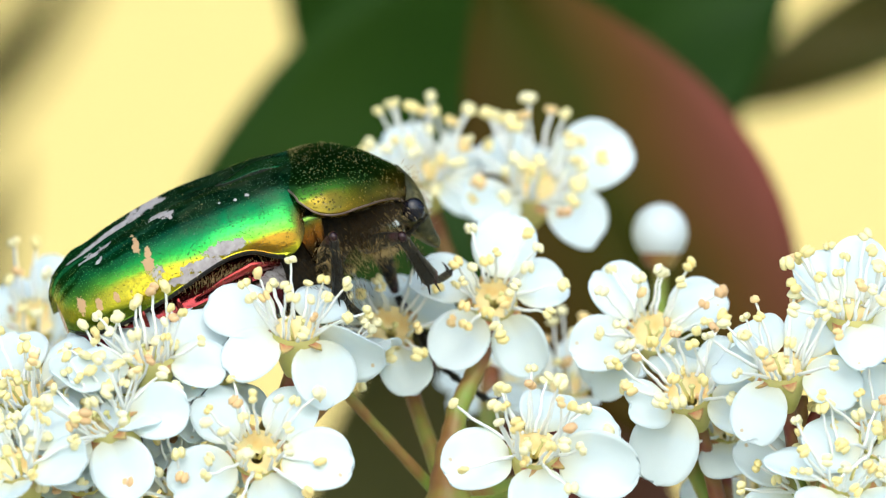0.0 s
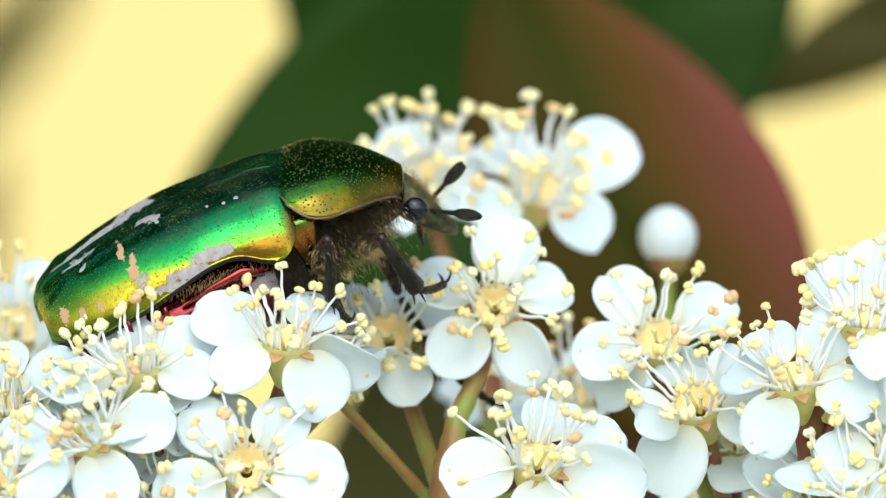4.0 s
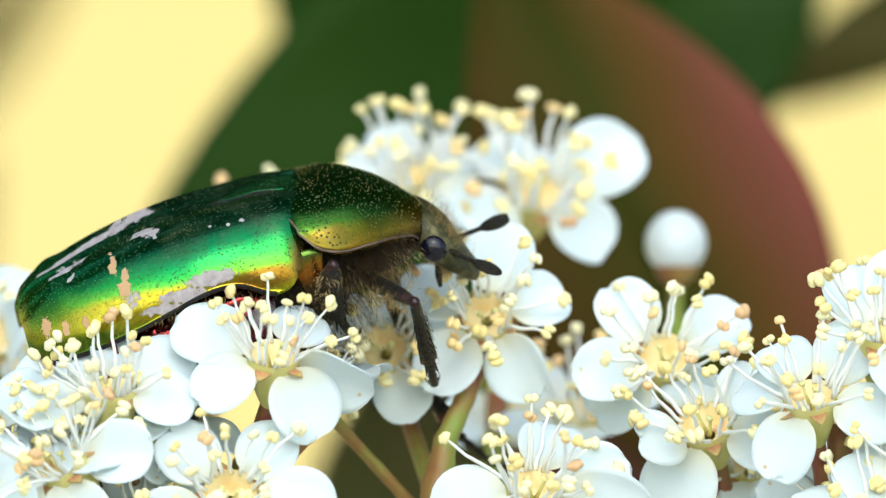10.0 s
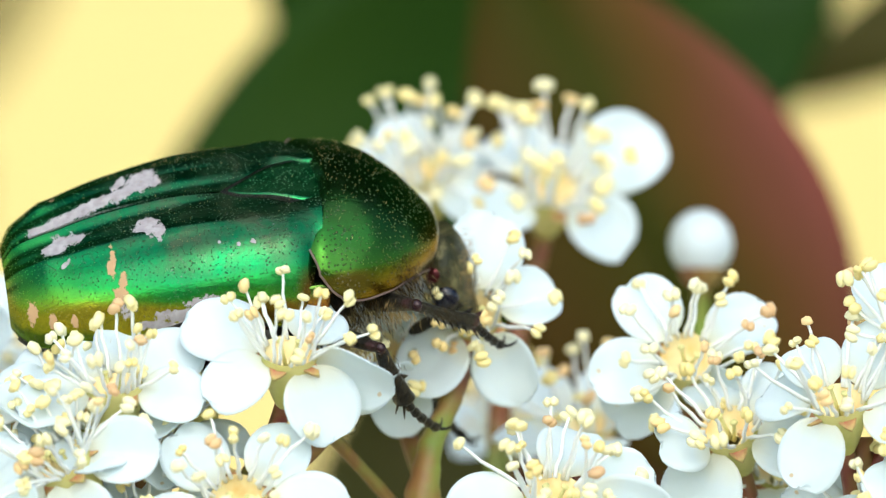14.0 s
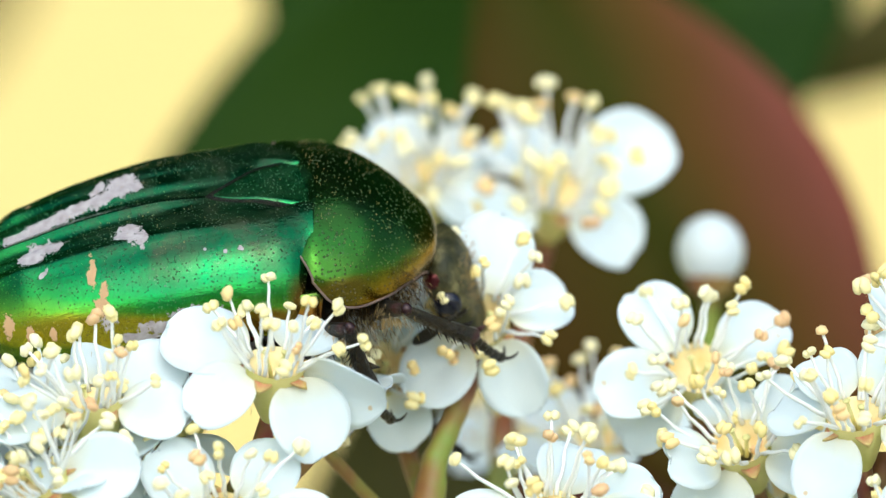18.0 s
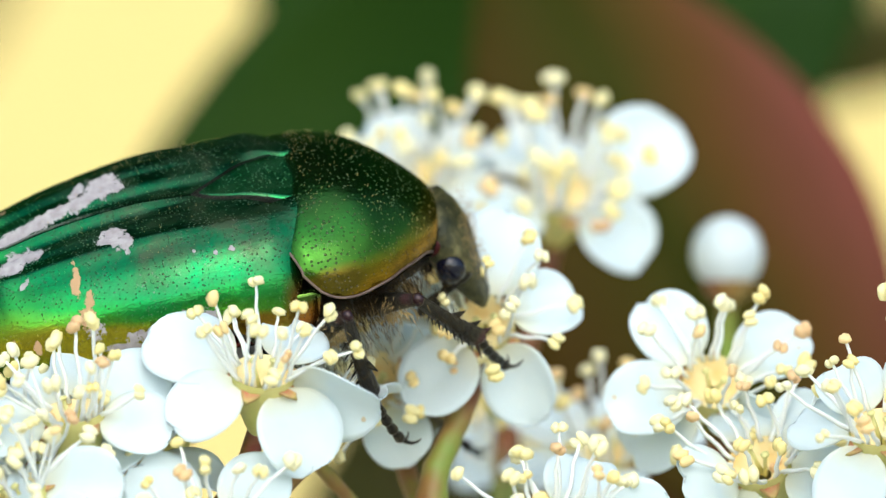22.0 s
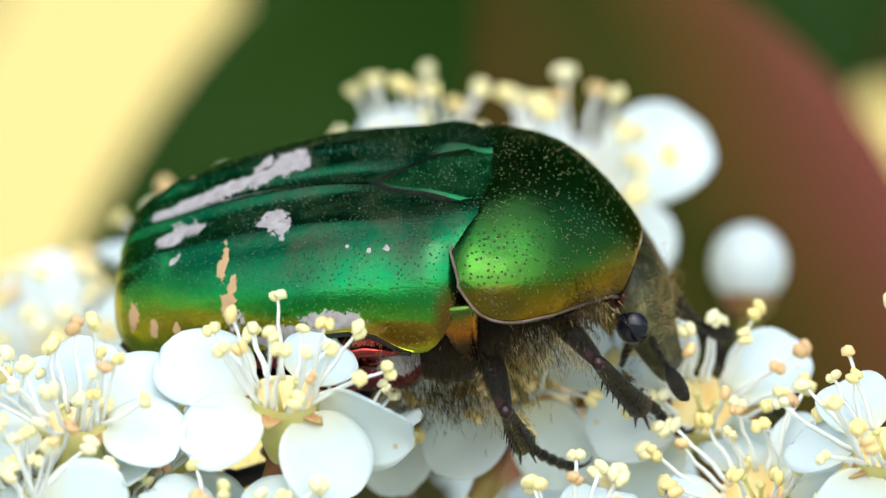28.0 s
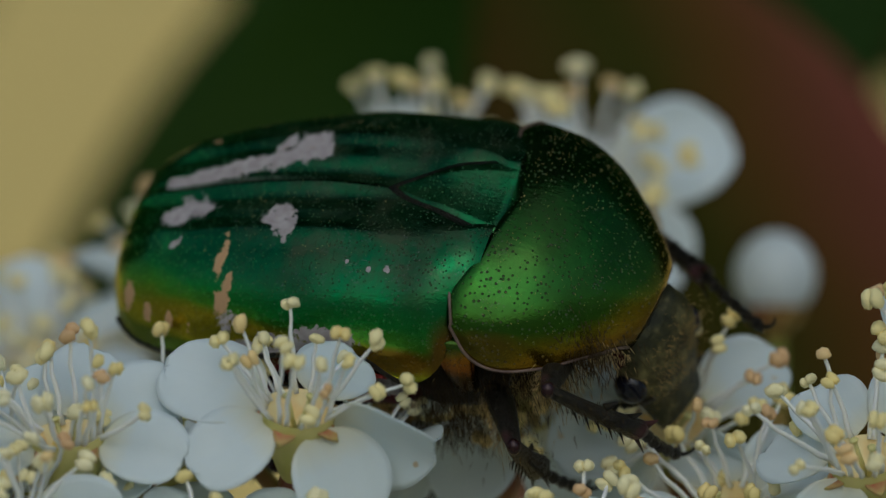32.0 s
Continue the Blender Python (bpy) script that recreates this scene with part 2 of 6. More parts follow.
SHELL_SCUT = shell_material("scutellum_shell", ((0.0, (0.03, 0.30, 0.08)), (1.0, (0.02, 0.20, 0.07))), ())
COPPER = shell_material("copper_plate", ((0.0, (0.03, 0.02, 0.01)), (0.20, (0.06, 0.035, 0.012)), (0.32, (0.40, 0.14, 0.02)), (0.44, (0.40, 0.18, 0.02)), (0.54, (0.10, 0.18, 0.03)), (1.0, (0.04, 0.16, 0.03))), (), 0.001)
RUBY = shell_material("ruby_plate", ((0.0, (0.20, 0.03, 0.05)), (0.5, (0.45, 0.06, 0.05)), (1.0, (0.40, 0.16, 0.10))), ((-0.3, -4.3, -0.9, 0.9, 1.2, 0.45, 0, 0),), 0.0015)
n = Nodes("dark_chitin")
v = n.coords()
fleck = n.ramp(n.noise(4200, 4.0, 0.7, vec=v), (0.57, (0, 0, 0)), (0.74, (1, 1, 1)))
shade = n.ramp(n.noise(900, vec=v), (0.3, (0.005, 0.004, 0.003)), (0.7, (0.017, 0.014, 0.007)))
sheen = n.ramp(n.noise(420, 2.0, vec=v), (0.64, (0, 0, 0)), (0.72, (1, 1, 1)))
tone = n.mix(sheen, n.mix(fleck, shade, (0.075, 0.058, 0.024)), (0.070, 0.022, 0.024))
n.base(Base_Color=tone, Metallic=0.4, Roughness=0.28,
       Normal=n.bump(n.noise(3800, 5.0, 0.7, vec=v), 1.0, 0.00022))
CHITIN = n.mat
n = Nodes("head_chitin")
v = n.coords()
n.base(Base_Color=n.ramp(n.noise(1800, 4.0, vec=v), (0.38, (0.026, 0.028, 0.009)), (0.52, (0.065, 0.060, 0.020)), (0.70, (0.20, 0.175, 0.07))), Metallic=0.35, Roughness=0.5,
       Normal=n.bump(n.noise(4500, 4.0, vec=v), 0.7, 0.0001))
HEADM = n.mat
n = Nodes("eye")
n.base(Base_Color=(0.006, 0.006, 0.013), Roughness=0.12)
EYE = n.mat
n = Nodes("temple")
n.base(Base_Color=n.ramp(n.noise(900), (0.35, (0.05, 0.010, 0.012)), (0.65, (0.20, 0.030, 0.030))), Metallic=0.6, Roughness=0.22, Normal=n.bump(n.noise(5000), 0.3, 0.00005))
TEMPLE = n.mat
n = Nodes("knee")
n.base(Base_Color=(0.03, 0.011, 0.012), Metallic=0.3, Roughness=0.25)
KNEE = n.mat
BEAD = organic("brown_bead", (0.075, 0.045, 0.034), (0.19, 0.13, 0.10), 1500, 0.35).mat
n = Nodes("setae")
n.base(Base_Color=n.ramp(n.random(), (0, (0.36, 0.23, 0.075)), (1, (0.52, 0.37, 0.15))), Roughness=0.6)
SETAE = n.mat
n = Nodes("dark_setae")
n.base(Base_Color=(0.055, 0.036, 0.016), Roughness=0.7, Specular_IOR_Level=0.1)
DARK_SETAE = n.mat

# ---- mesh helpers ----


def mesh(name, verts, faces, mat, smooth=True):
    me = bpy.data.meshes.new(name)
    me.from_pydata([tuple(v) for v in verts], [], faces)
    me.materials.append(mat)
    if smooth:
        me.polygons.foreach_set("use_smooth", [True] * len(me.polygons))
    me.update()
    return me


def part(name, me, parent, label="", m=None):
    ob = new(name, me)
    ob.parent = parent
    if m is not None:
        ob.matrix_basis = m
    if label:
        ob["label"] = label
    return ob


def sheet(f, nu, nv, wrap=False):
    """Vertices and faces of a grid of f(u, v), u and v from 0 to 1."""
    vs = [f(i / nu, j / nv) for i in range(nu + 1) for j in range(nv + (0 if wrap else 1))]
    w = nv if wrap else nv + 1
    fs = [(i * w + j, i * w + (j + 1) % w, (i + 1) * w + (j + 1) % w, (i + 1) * w + j) for i in range(nu) for j in range(nv)]
    return vs, fs


def slab(f, nu, nv, thick):
    """A closed thin sheet: f gives (place, up); the underside lies thick below."""
    top, fs = sheet(lambda u, v: f(u, v)[0], nu, nv)
    low, _ = sheet(lambda u, v: f(u, v)[0] - f(u, v)[1] * thick, nu, nv)
    k, w = len(top), nv + 1
    faces = list(fs) + [tuple(k + i for i in reversed(q)) for q in fs]
    rim = [j for j in range(w)] + [i * w + nv for i in range(1, nu + 1)] + [nu * w + j for j in range(nv - 1, -1, -1)] + [i * w for i in range(nu - 1, 0, -1)]
    for a, b in zip(rim, rim[1:] + rim[:1]):
        faces.append((b, a, k + a, k + b))
    return top + low, faces


def tube(points, radii, sides=6, squash=1.0):
    """A tapered tube with closed ends along points."""
    vs, fs, side = [], [], None
    pts = [Vector(p) for p in points]
    for i, p in enumerate(pts):
        d = (pts[min(i + 1, len(pts) - 1)] - pts[max(i - 1, 0)]).normalized()
        if side is None:
            side = d.orthogonal().normalized()
        side = (side - d * side.dot(d)).normalized()
        up = d.cross(side)
        for k in range(sides):
            a = 2 * math.pi * k / sides
            vs.append(p + (side * math.cos(a) * squash + up * math.sin(a)) * radii[i])
    for i in range(len(pts) - 1):
        for k in range(sides):
            fs.append((i * sides + k, i * sides + (k + 1) % sides, (i + 1) * sides + (k + 1) % sides, (i + 1) * sides + k))
    fs.append(tuple(reversed(range(sides))))
    fs.append(tuple((len(pts) - 1) * sides + k for k in range(sides)))
    return vs, fs


def blob(rx, ry, rz, nu=8, nv=10, bend=0.0, rough=0.0, seed=0):
    """A closed rounded body."""
    rnd = random.Random(seed)
    vs, fs = [], []
    for i in range(1, nu):
        a = math.pi * i / nu
        for j in range(nv):
            b = 2 * math.pi * j / nv
            k = 1 + rnd.uniform(-rough, rough)
            vs.append(Vector((rx * math.sin(a) * math.cos(b) * k, ry * math.sin(a) * math.sin(b) * k, rz * math.cos(a) * k + bend * math.sin(a) ** 2)))
    for i in range(nu - 2):
        for j in range(nv):
            fs.append((i * nv + j, (i + 1) * nv + j, (i + 1) * nv + (j + 1) % nv, i * nv + (j + 1) % nv))
    top, low = len(vs), len(vs) + 1
    vs += [Vector((0, 0, rz)), Vector((0, 0, -rz))]
    for j in range(nv):
        fs.append((top, j, (j + 1) % nv))
        fs.append((low, (nu - 2) * nv + (j + 1) % nv, (nu - 2) * nv + j))
    return vs, fs


def joined(*pieces):
    vs, fs = [], []
    for v, f in pieces:
        k = len(vs)
        vs += list(v)
        fs += [tuple(i + k for i in q) for q in f]
    return vs, fs


def moved(piece, m):
    return [m @ Vector(v) for v in piece[0]], piece[1]


def along(a, b, up=(0, 0, 1)):
    """A pose at a whose x axis points to b."""
    a, b = Vector(a), Vector(b)
    x = (b - a).normalized()
    y = Vector(up).cross(x)
    y = y.normalized() if y.length > 1e-6 else x.orthogonal().normalized()
    z = x.cross(y)
    r = Matrix((x, y, z)).transposed().to_4x4()
    return Matrix.Translation(a) @ r


# ---- flowers ----


def petal_mesh(seed):
    """A rounded petal with a short claw, slightly cupped, its rim a little uneven."""
    rnd = random.Random(seed)
    L, W = 3.00 * MM * rnd.uniform(0.96, 1.04), 1.28 * MM * rnd.uniform(0.95, 1.08)
    cup, curl = rnd.uniform(0.10, 0.30), rnd.uniform(-0.10, 0.14)
    ph, skew = rnd.uniform(0, 6), rnd.uniform(-0.10, 0.10)
    notch, off = rnd.uniform(0.0, 0.22), rnd.uniform(-1.2, 1.2)

    def f(u, v):
        s = 2 * v - 1
        a = math.pi * (1 - u)
        disc = 0.56 * L + 0.47 * L * math.cos(a)
        w = max(W * math.sin(max(a, 1e-3)) ** 0.85, 0.0)
        w = max(w, 0.30 * MM * (1 - u) ** 0.5 + 0.02 * MM) if u < 0.3 else w
        y = w * s + skew * disc * 0.3
        q = disc / L
        z = cup * (y * y) / W - 0.05 * MM + curl * L * q * q + 0.17 * MM * math.sin(ph + 2.6 * y / W + 2 * q) * q + 0.05 * MM * math.sin(2.3 * ph + 7 * y / W) * q * q
        z += 0.05 * MM * math.exp(-(y / (0.12 * W)) ** 2) * (1 - q) * -2
        x = disc + 0.05 * MM * math.sin(7 * s + ph) * q * q - notch * MM * math.exp(-(y / (0.16 * W) - off) ** 2) * q ** 6
        return Vector((x, y, z)), Vector((0, 0, 1))

    return mesh("petal", *slab(f, 14, 11, 0.06 * MM), PETAL)


def stamen_meshes(seed):
    rnd = random.Random(100 + seed)
    n, L, bend = 6, (1.75 + 0.19 * seed) * MM, rnd.uniform(-0.22, 0.12)
    pts = [Vector((bend * (i / n) ** 2 * L, 0.04 * MM * math.sin(2 * i), i / n * L)) for i in range(n + 1)]
    fil = mesh("filament", *tube(pts, [0.095 * MM * (1 - 0.4 * i / n) for i in range(n + 1)], 5), FILAMENT)
    lobes = [moved(blob(0.21 * MM, 0.19 * MM, 0.29 * MM, 6, 8, 0, 0.14, seed + k), pose(0.0, s * 0.15 * MM, 0, rnd.uniform(-15, 15), 0, 0)) for k, s in enumerate((-1, 1))]
    ant = mesh("anther", *joined(*lobes), ANTHER)
    return fil, pts[-1], ant


PETALS = [petal_mesh(s) for s in range(9)]
STAMENS = [stamen_meshes(s) for s in range(8)]


def cup_meshes():
    ring, fs = sheet(lambda u, v: Vector((math.cos(2 * math.pi * v), math.sin(2 * math.pi * v), 0)) * (0.25 + 0.8 * u) * MM
                     + Vector((0, 0, (-0.45 + 0.75 * u ** 1.5) * MM)), 6, 18, True)
    bowl = mesh("cup", ring, fs, CUP)
    prof = [(0.35, -2.1), (0.55, -1.7), (0.78, -1.1), (0.95, -0.5), (1.10, 0.1), (1.06, 0.3)]
    out, fo = sheet(lambda u, v: Vector((math.cos(2 * math.pi * v) * prof[round(u * 5)][0], math.sin(2 * math.pi * v) * prof[round(u * 5)][0], prof[round(u * 5)][1])) * MM, 5, 16, True)
    rec = mesh("receptacle", out, fo, RECEPTACLE)

    def sep(u, v):
        s = 2 * v - 1
        w = 0.36 * (1 - u ** 1.6)
        return Vector((0.95 + 0.55 * u, w * s, 0.10 - 0.22 * u)) * MM, Vector((0, 0, 1))

    s = mesh("sepal", *slab(sep, 4, 4, 0.08 * MM), SEPAL)
    st = mesh("style", *joined(*[moved(joined(tube([(0, 0, -0.4 * MM), (0, 0, 0.7 * MM)], [0.09 * MM, 0.07 * MM], 5), moved(blob(0.16 * MM, 0.16 * MM, 0.08 * MM, 4, 7), pose(0, 0, 0.75 * MM))),
                                       pose(k * 0.16 * MM, 0, 0, 0, k * 14, 0)) for k in (-1, 1)]), STIGMA)
    return bowl, rec, s, st


BOWL, RECEPT, SEPALS, STYLE = cup_meshes()
FLOWERS = {}


def facing(nx, ny, nz, spin):
    z = Vector((nx, ny, nz)).normalized()
    q = z.to_track_quat("Z", "Y")
    return q.to_matrix().to_4x4() @ pose(0, 0, 0, 0, 0, spin)


def petal_pose(axis, across, up, lean, turn, size):
    """Lay a petal from the cup's rim so that its tip lies across and up from the heart, in mm, leaning towards the viewer (1) or away (-1)."""
    reach = max(3.55 * size, math.hypot(across, up) * 1.02)
    tip = Vector((across, -lean * math.sqrt(reach ** 2 - across ** 2 - up ** 2), up)) * MM
    out = (tip - axis * tip.dot(axis)).normalized()
    base = out * 0.80 * MM * size + axis * 0.26 * MM * size
    x = (tip - base).normalized()
    # each petal turns its inner face out of the cup and to the open side of the cluster
    face = axis * 0.35 + Vector((0, -0.85, 0.35))
    z = (face - x * face.dot(x)).normalized()
    m = Matrix((x, z.cross(x), z)).transposed().to_4x4()
    return Matrix.Translation(base) @ m @ pose(0, 0, 0, turn, 0, 0) @ Matrix.Scale((tip - base).length / (3.1 * MM), 4)


def flower(key, x, y, z, nx, ny, nz, spin=0.0, size=1.0, open_=1.0, stamens=17, fan=1.0, foot=None, petals=(), long_=1.0, label=""):
    """One five-petalled flower; foot is where its stalk comes from, in mm; petals: (across, up, lean, turn) of each, or an even ring."""
    rnd = random.Random(int(abs(x * 131 + z * 977)) + 7)
    root = new("photinia_flower")
    here = Matrix.Translation((x * MM, y * MM, z * MM))
    root.matrix_basis = here
    axis = Vector((nx, ny, nz)).normalized()
    turn = facing(nx, ny, nz, spin) @ Matrix.Scale(size, 4)
    tagged(root, label or "open white five-petalled flower with pale yellow anthers", "flower", "flowers of the cluster")
    part("cup", BOWL, root, "", turn)
    part("receptacle", RECEPT, root, "pale green receptacle", turn)
    part("style", STYLE, root, "", turn)
    for k in range(5):
        a = 72 * k + rnd.uniform(-7, 7)
        part("sepal", SEPALS, root, "", turn @ pose(0, 0, 0, 0, 0, a + 36))
        if petals:
            continue
        up = -(8 + 20 * (open_ - 1)) + rnd.uniform(-14, 10)
        m = turn @ pose(0, 0, 0, 0, 0, a) @ pose(0.85 * MM, 0, 0.28 * MM, rnd.uniform(-14, 14), up, 0) @ Matrix.Scale(rnd.uniform(0.94, 1.06), 4)
        part("petal", PETALS[rnd.randrange(9)], root, "rounded white petal", m)
    for across, up, lean, roll in petals:
        part("petal", PETALS[rnd.randrange(9)], root, "rounded white petal", petal_pose(axis, across, up, lean, roll, size))
    for k in range(stamens):
        a = 360 * k / stamens + rnd.uniform(-7, 7)
        lean = (rnd.uniform(4, 40) if k % 3 else rnd.uniform(38, 78)) * fan
        fil, tip, ant = STAMENS[rnd.randrange(8)]
        m = turn @ pose(0, 0, 0, 0, 0, a) @ pose(0.92 * MM, 0, 0.2 * MM, rnd.uniform(-8, 8), lean, 0) @ Matrix.Scale(long_, 4)
        s = part("stamen", fil, root, "", m)
        am = pose(0, 0, 0, rnd.uniform(-60, 60), rnd.uniform(10, 100), rnd.uniform(0, 360)) @ Matrix.Scale(rnd.uniform(0.72, 1.08) / long_ ** 0.7, 4)
        part("anther", ant, s, "", Matrix.Translation(tip) @ am)
    if foot:
        a = turn @ Vector((0, 0, -1.9 * MM))
        b = Vector(foot) * MM - here.translation
        d = (turn.to_3x3() @ Vector((0, 0, -1))).normalized()
        ln = (b - a).length
        pts = [a.lerp(b, s) + d * ln * 0.30 * s * (1 - s) * (1 - s) * 2 for s in (0, 0.2, 0.4, 0.6, 0.8, 1)]
        vs, fs = tube(pts, [0.36 * MM * size, 0.34 * MM, 0.36 * MM, 0.38 * MM, 0.42 * MM, 0.46 * MM], 8)
        part("stalk", mesh("stalk", vs, fs, STALK), root, "green flower stalk flushed with red")
    FLOWERS.setdefault(key, []).append(root)
    return root


def bud(key, x, y, z, r, foot):
    root = new("flower_bud")
    root.matrix_basis = Matrix.Translation((x * MM, y * MM, z * MM))
    tagged(root, "round closed white flower bud on a stalk", "flower bud", "buds of the cluster")
    vs, fs = blob(r * MM, r * MM, r * 1.05 * MM, 10, 14)
    part("petals", mesh("bud_petals", vs, fs, BUD_PETAL), root, "closed white petals")
    vs, fs = blob(r * 0.72 * MM, r * 0.72 * MM, r * 0.8 * MM, 8, 12)
    part("calyx", mesh("bud_calyx", [v + Vector((0, 0, -0.62 * r * MM)) for v in vs], fs, STALK), root, "green-brown calyx")
    b = Vector(foot) * MM - root.matrix_basis.translation
    pts = [Vector((0, 0, -1.3 * r * MM)).lerp(b, s) for s in (0, 0.33, 0.66, 1)]
    part("stalk", mesh("stalk", *tube(pts, [0.33 * MM] * 4, 7), STALK), root, "green stalk")
    FLOWERS.setdefault(key, []).append(root)
    return root


# ---- setting ----


def setting(name, me, label, m=None):
    ob = new(name, me)
    if m is not None:
        ob.matrix_basis = m
    return tagged(ob, label, name.split("_")[0], "", "structure")


vs, fs = sheet(lambda u, v: Vector(((u - 0.5) * 600, (v - 0.5) * 600, -1.1)), 1, 1)
setting("ground", mesh("ground", vs, fs, GROUND), "pale ground out of view, brightened to light the beetle from below")
wb = bmesh.new()
bmesh.ops.create_cube(wb, size=1.0)
bmesh.ops.scale(wb, vec=(5, 0.3, 2.3), verts=wb.verts)
bmesh.ops.bevel(wb, geom=list(wb.edges), offset=0.01, segments=1, affect="EDGES")
wall_mesh = bpy.data.meshes.new("wall_back")
wb.to_mesh(wall_mesh)
wall_mesh.materials.append(PLASTER)
setting("wall_back", wall_mesh, "pale yellow sunlit plaster wall", pose(0, 1.75, 0.05))

# ---- leaves behind ----


def leaf(x, y, z, yaw, pitch, roll, length, width, mat, label, fold=0.18, sag=0.12, teeth=0.0):
    """A pointed oval leaf from its stalk end at (x, y, z) mm along its own x axis."""
    root = new("leaf")
    root.matrix_basis = pose(x * MM, y * MM, z * MM, roll, pitch, yaw)
    tagged(root, label, "leaf", "leaves of the shrub")

    def f(u, v):
        s = 2 * v - 1
        w = width * 0.5 * (math.sin(math.pi * u ** 0.9) ** 0.85 + 0.01)
        w *= 1 + teeth * 0.03 * abs((u * 26) % 1 - 0.5)
        return Vector((length * u, w * s, fold * abs(w * s) - sag * length * u * u + 0.4 * math.sin(11 * u + 3 * s))) * MM, Vector((0, 0, 1))

    part("blade", mesh("blade", *slab(f, 24, 10, 0.35 * MM), mat), root)
    pts = [Vector((length * u, 0, -sag * length * u * u - 0.2)) * MM for u in (-0.12, 0, 0.25, 0.5, 0.75, 0.97)]
    part("midrib", mesh("midrib", *tube(pts, [1.0 * MM, 0.9 * MM, 0.7 * MM, 0.5 * MM, 0.35 * MM, 0.1 * MM], 6), mat), root)
    return root


leaf(15.2, 50.0, -10.85, 0, -118, 90, 28.0, 14.2, LEAF_RED, 'broad reddish-brown young leaf with a pink margin')
leaf(17.3, 80.0, 14.1, 0, 152.4, 90, 36.7, 18.1, LEAF_GREEN, 'large dark green leaf behind the blossom')
leaf(-1.1, 88.0, 30.1, 0, 94.1, 90, 29.6, 12.2, LEAF_GREEN, 'dark green pointed leaf')
leaf(13.3, 92.0, 28.6, 0, 102.1, 90, 28.6, 12.0, LEAF_GREEN, 'dark green pointed leaf')
leaf(3.3, 95.0, -30.3, 0, -102.0, 90, 27.5, 16.0, LEAF_DARK, 'olive-green leaf low behind the blossom')
leaf(32.6, 110.0, 16.7, 0, 152.8, 90, 22.0, 5.0, LEAF_DARK, 'narrow olive-brown leaf seen nearly edge-on')
leaf(17.4, 86.0, 24.4, 0, 106.9, 90, 18.0, 5.9, LEAF_BROWN, 'narrow brown leaf high in the shrub')
leaf(-33.1, 260.0, 3.9, 0, -52.1, 90, 20.0, 4.2, LEAF_DARK, 'narrow brownish leaf far behind')
leaf(-31.0, 240.0, -10.9, 0, -74.6, 90, 18.1, 3.8, LEAF_DARK, 'narrow brownish leaf far behind')
leaf(6.0, 70.0, -29.3, 0, -90.0, 90, 24.9, 13.8, LEAF_LOW, 'reddish-brown leaf low in the shrub')

# ---- the shrub's own foliage over and behind the blossom ----


def foliage():
    """Leaves of the shrub that arch up behind and over the cluster."""
    rnd = random.Random(11)
    vs, fs = [], []
    for _ in range(3200):
        c = Vector((rnd.gauss(0, 1), rnd.gauss(0, 1), abs(rnd.gauss(0, 1)))).normalized()
        r = rnd.uniform(0.24, 0.42)
        if c.y < -0.04 + 0.46 * abs(c.x) or c.z < 0.16 + 0.05 * abs(c.x):
            continue
        c = c * r
        x = Vector([rnd.gauss(0, 1) for _ in range(3)]).normalized()
        z = (-c.normalized() + Vector([rnd.gauss(0, 0.45) for _ in range(3)])).normalized()
        y = z.cross(x).normalized()
        x = y.cross(z)
        ln, w, k = rnd.uniform(0.04, 0.065), rnd.uniform(0.014, 0.02), len(vs)
        for u, q in ((0, 0.05), (0.2, 0.7), (0.5, 1.0), (0.8, 0.62), (1.0, 0.02)):
            for sgn in (-1, 0, 1):
                vs.append(c + x * ln * (u - 0.5) + y * w * q * sgn + z * (0.004 * abs(sgn) * q - 0.010 * u * u))
        fs += [(k + i * 3 + j, k + i * 3 + j + 1, k + i * 3 + j + 4, k + i * 3 + j + 3) for i in range(4) for j in range(2)]
    tagged(new("shrub_foliage", mesh("shrub_foliage", vs, fs, LEAF_GREEN)), "dense dark green foliage of the shrub", "foliage", "", "stuff")


foliage()

# ---- stems ----


def stem(name, pts, r0, r1, label):
    a = Vector(pts[0]) * MM
    root = new(name)
    root.matrix_basis = Matrix.Translation(a)
    n = 8
    path = []
    p = [Vector(q) * MM - a for q in pts]
    for i in range(len(p) - 1):
        for k in range(n if i == len(p) - 2 else n - 1):
            path.append(p[i].lerp(p[i + 1], k / (n - 1)))
    radii = [(r0 + (r1 - r0) * (i / (len(path) - 1)) ** 3.5) * MM * (1 + 0.05 * math.sin(i * 1.9)) for i in range(len(path))]
    part("bark", mesh("bark", *tube(path, radii, 10), STALK), root)
    tagged(root, label, "stem", "stems of the shrub")
    return root


main_stem = stem('stem', [(2.00, 5.60, -4.00), (1.45, 4.40, -5.40), (0.62, 3.40, -7.20), (0.34, 3.00, -9.00), (0.28, 3.00, -11.50), (0.40, 8.00, -26.74), (3.07, 40.00, -94.31), (5.89, 60.00, -1114.60)], 0.40, 6, 'upright green-brown stem of the flower cluster')
stem('stem', [(-5.60, 2.00, -4.98), (-2.61, 4.00, -8.26), (-0.35, 5.00, -10.78), (0.40, 6.00, -14.07)], 0.24, 0.4, 'slender olive-green side stem')
stem('stem', [(-9.12, 3.00, -13.01), (-5.63, 5.00, -17.82), (0.40, 8.00, -26.74)], 0.5, 0.8, 'side stem of the cluster')
stem('stem', [(12.68, 3.00, -13.01), (7.94, 5.00, -19.08), (0.40, 8.00, -26.74)], 0.5, 0.8, 'side stem of the cluster')
stem('stem', [(15.59, -1.00, -6.45), (15.59, -1.00, -11.43), (12.66, 2.00, -17.74), (0.40, 8.00, -26.74)], 0.5, 0.8, 'side stem of the cluster')
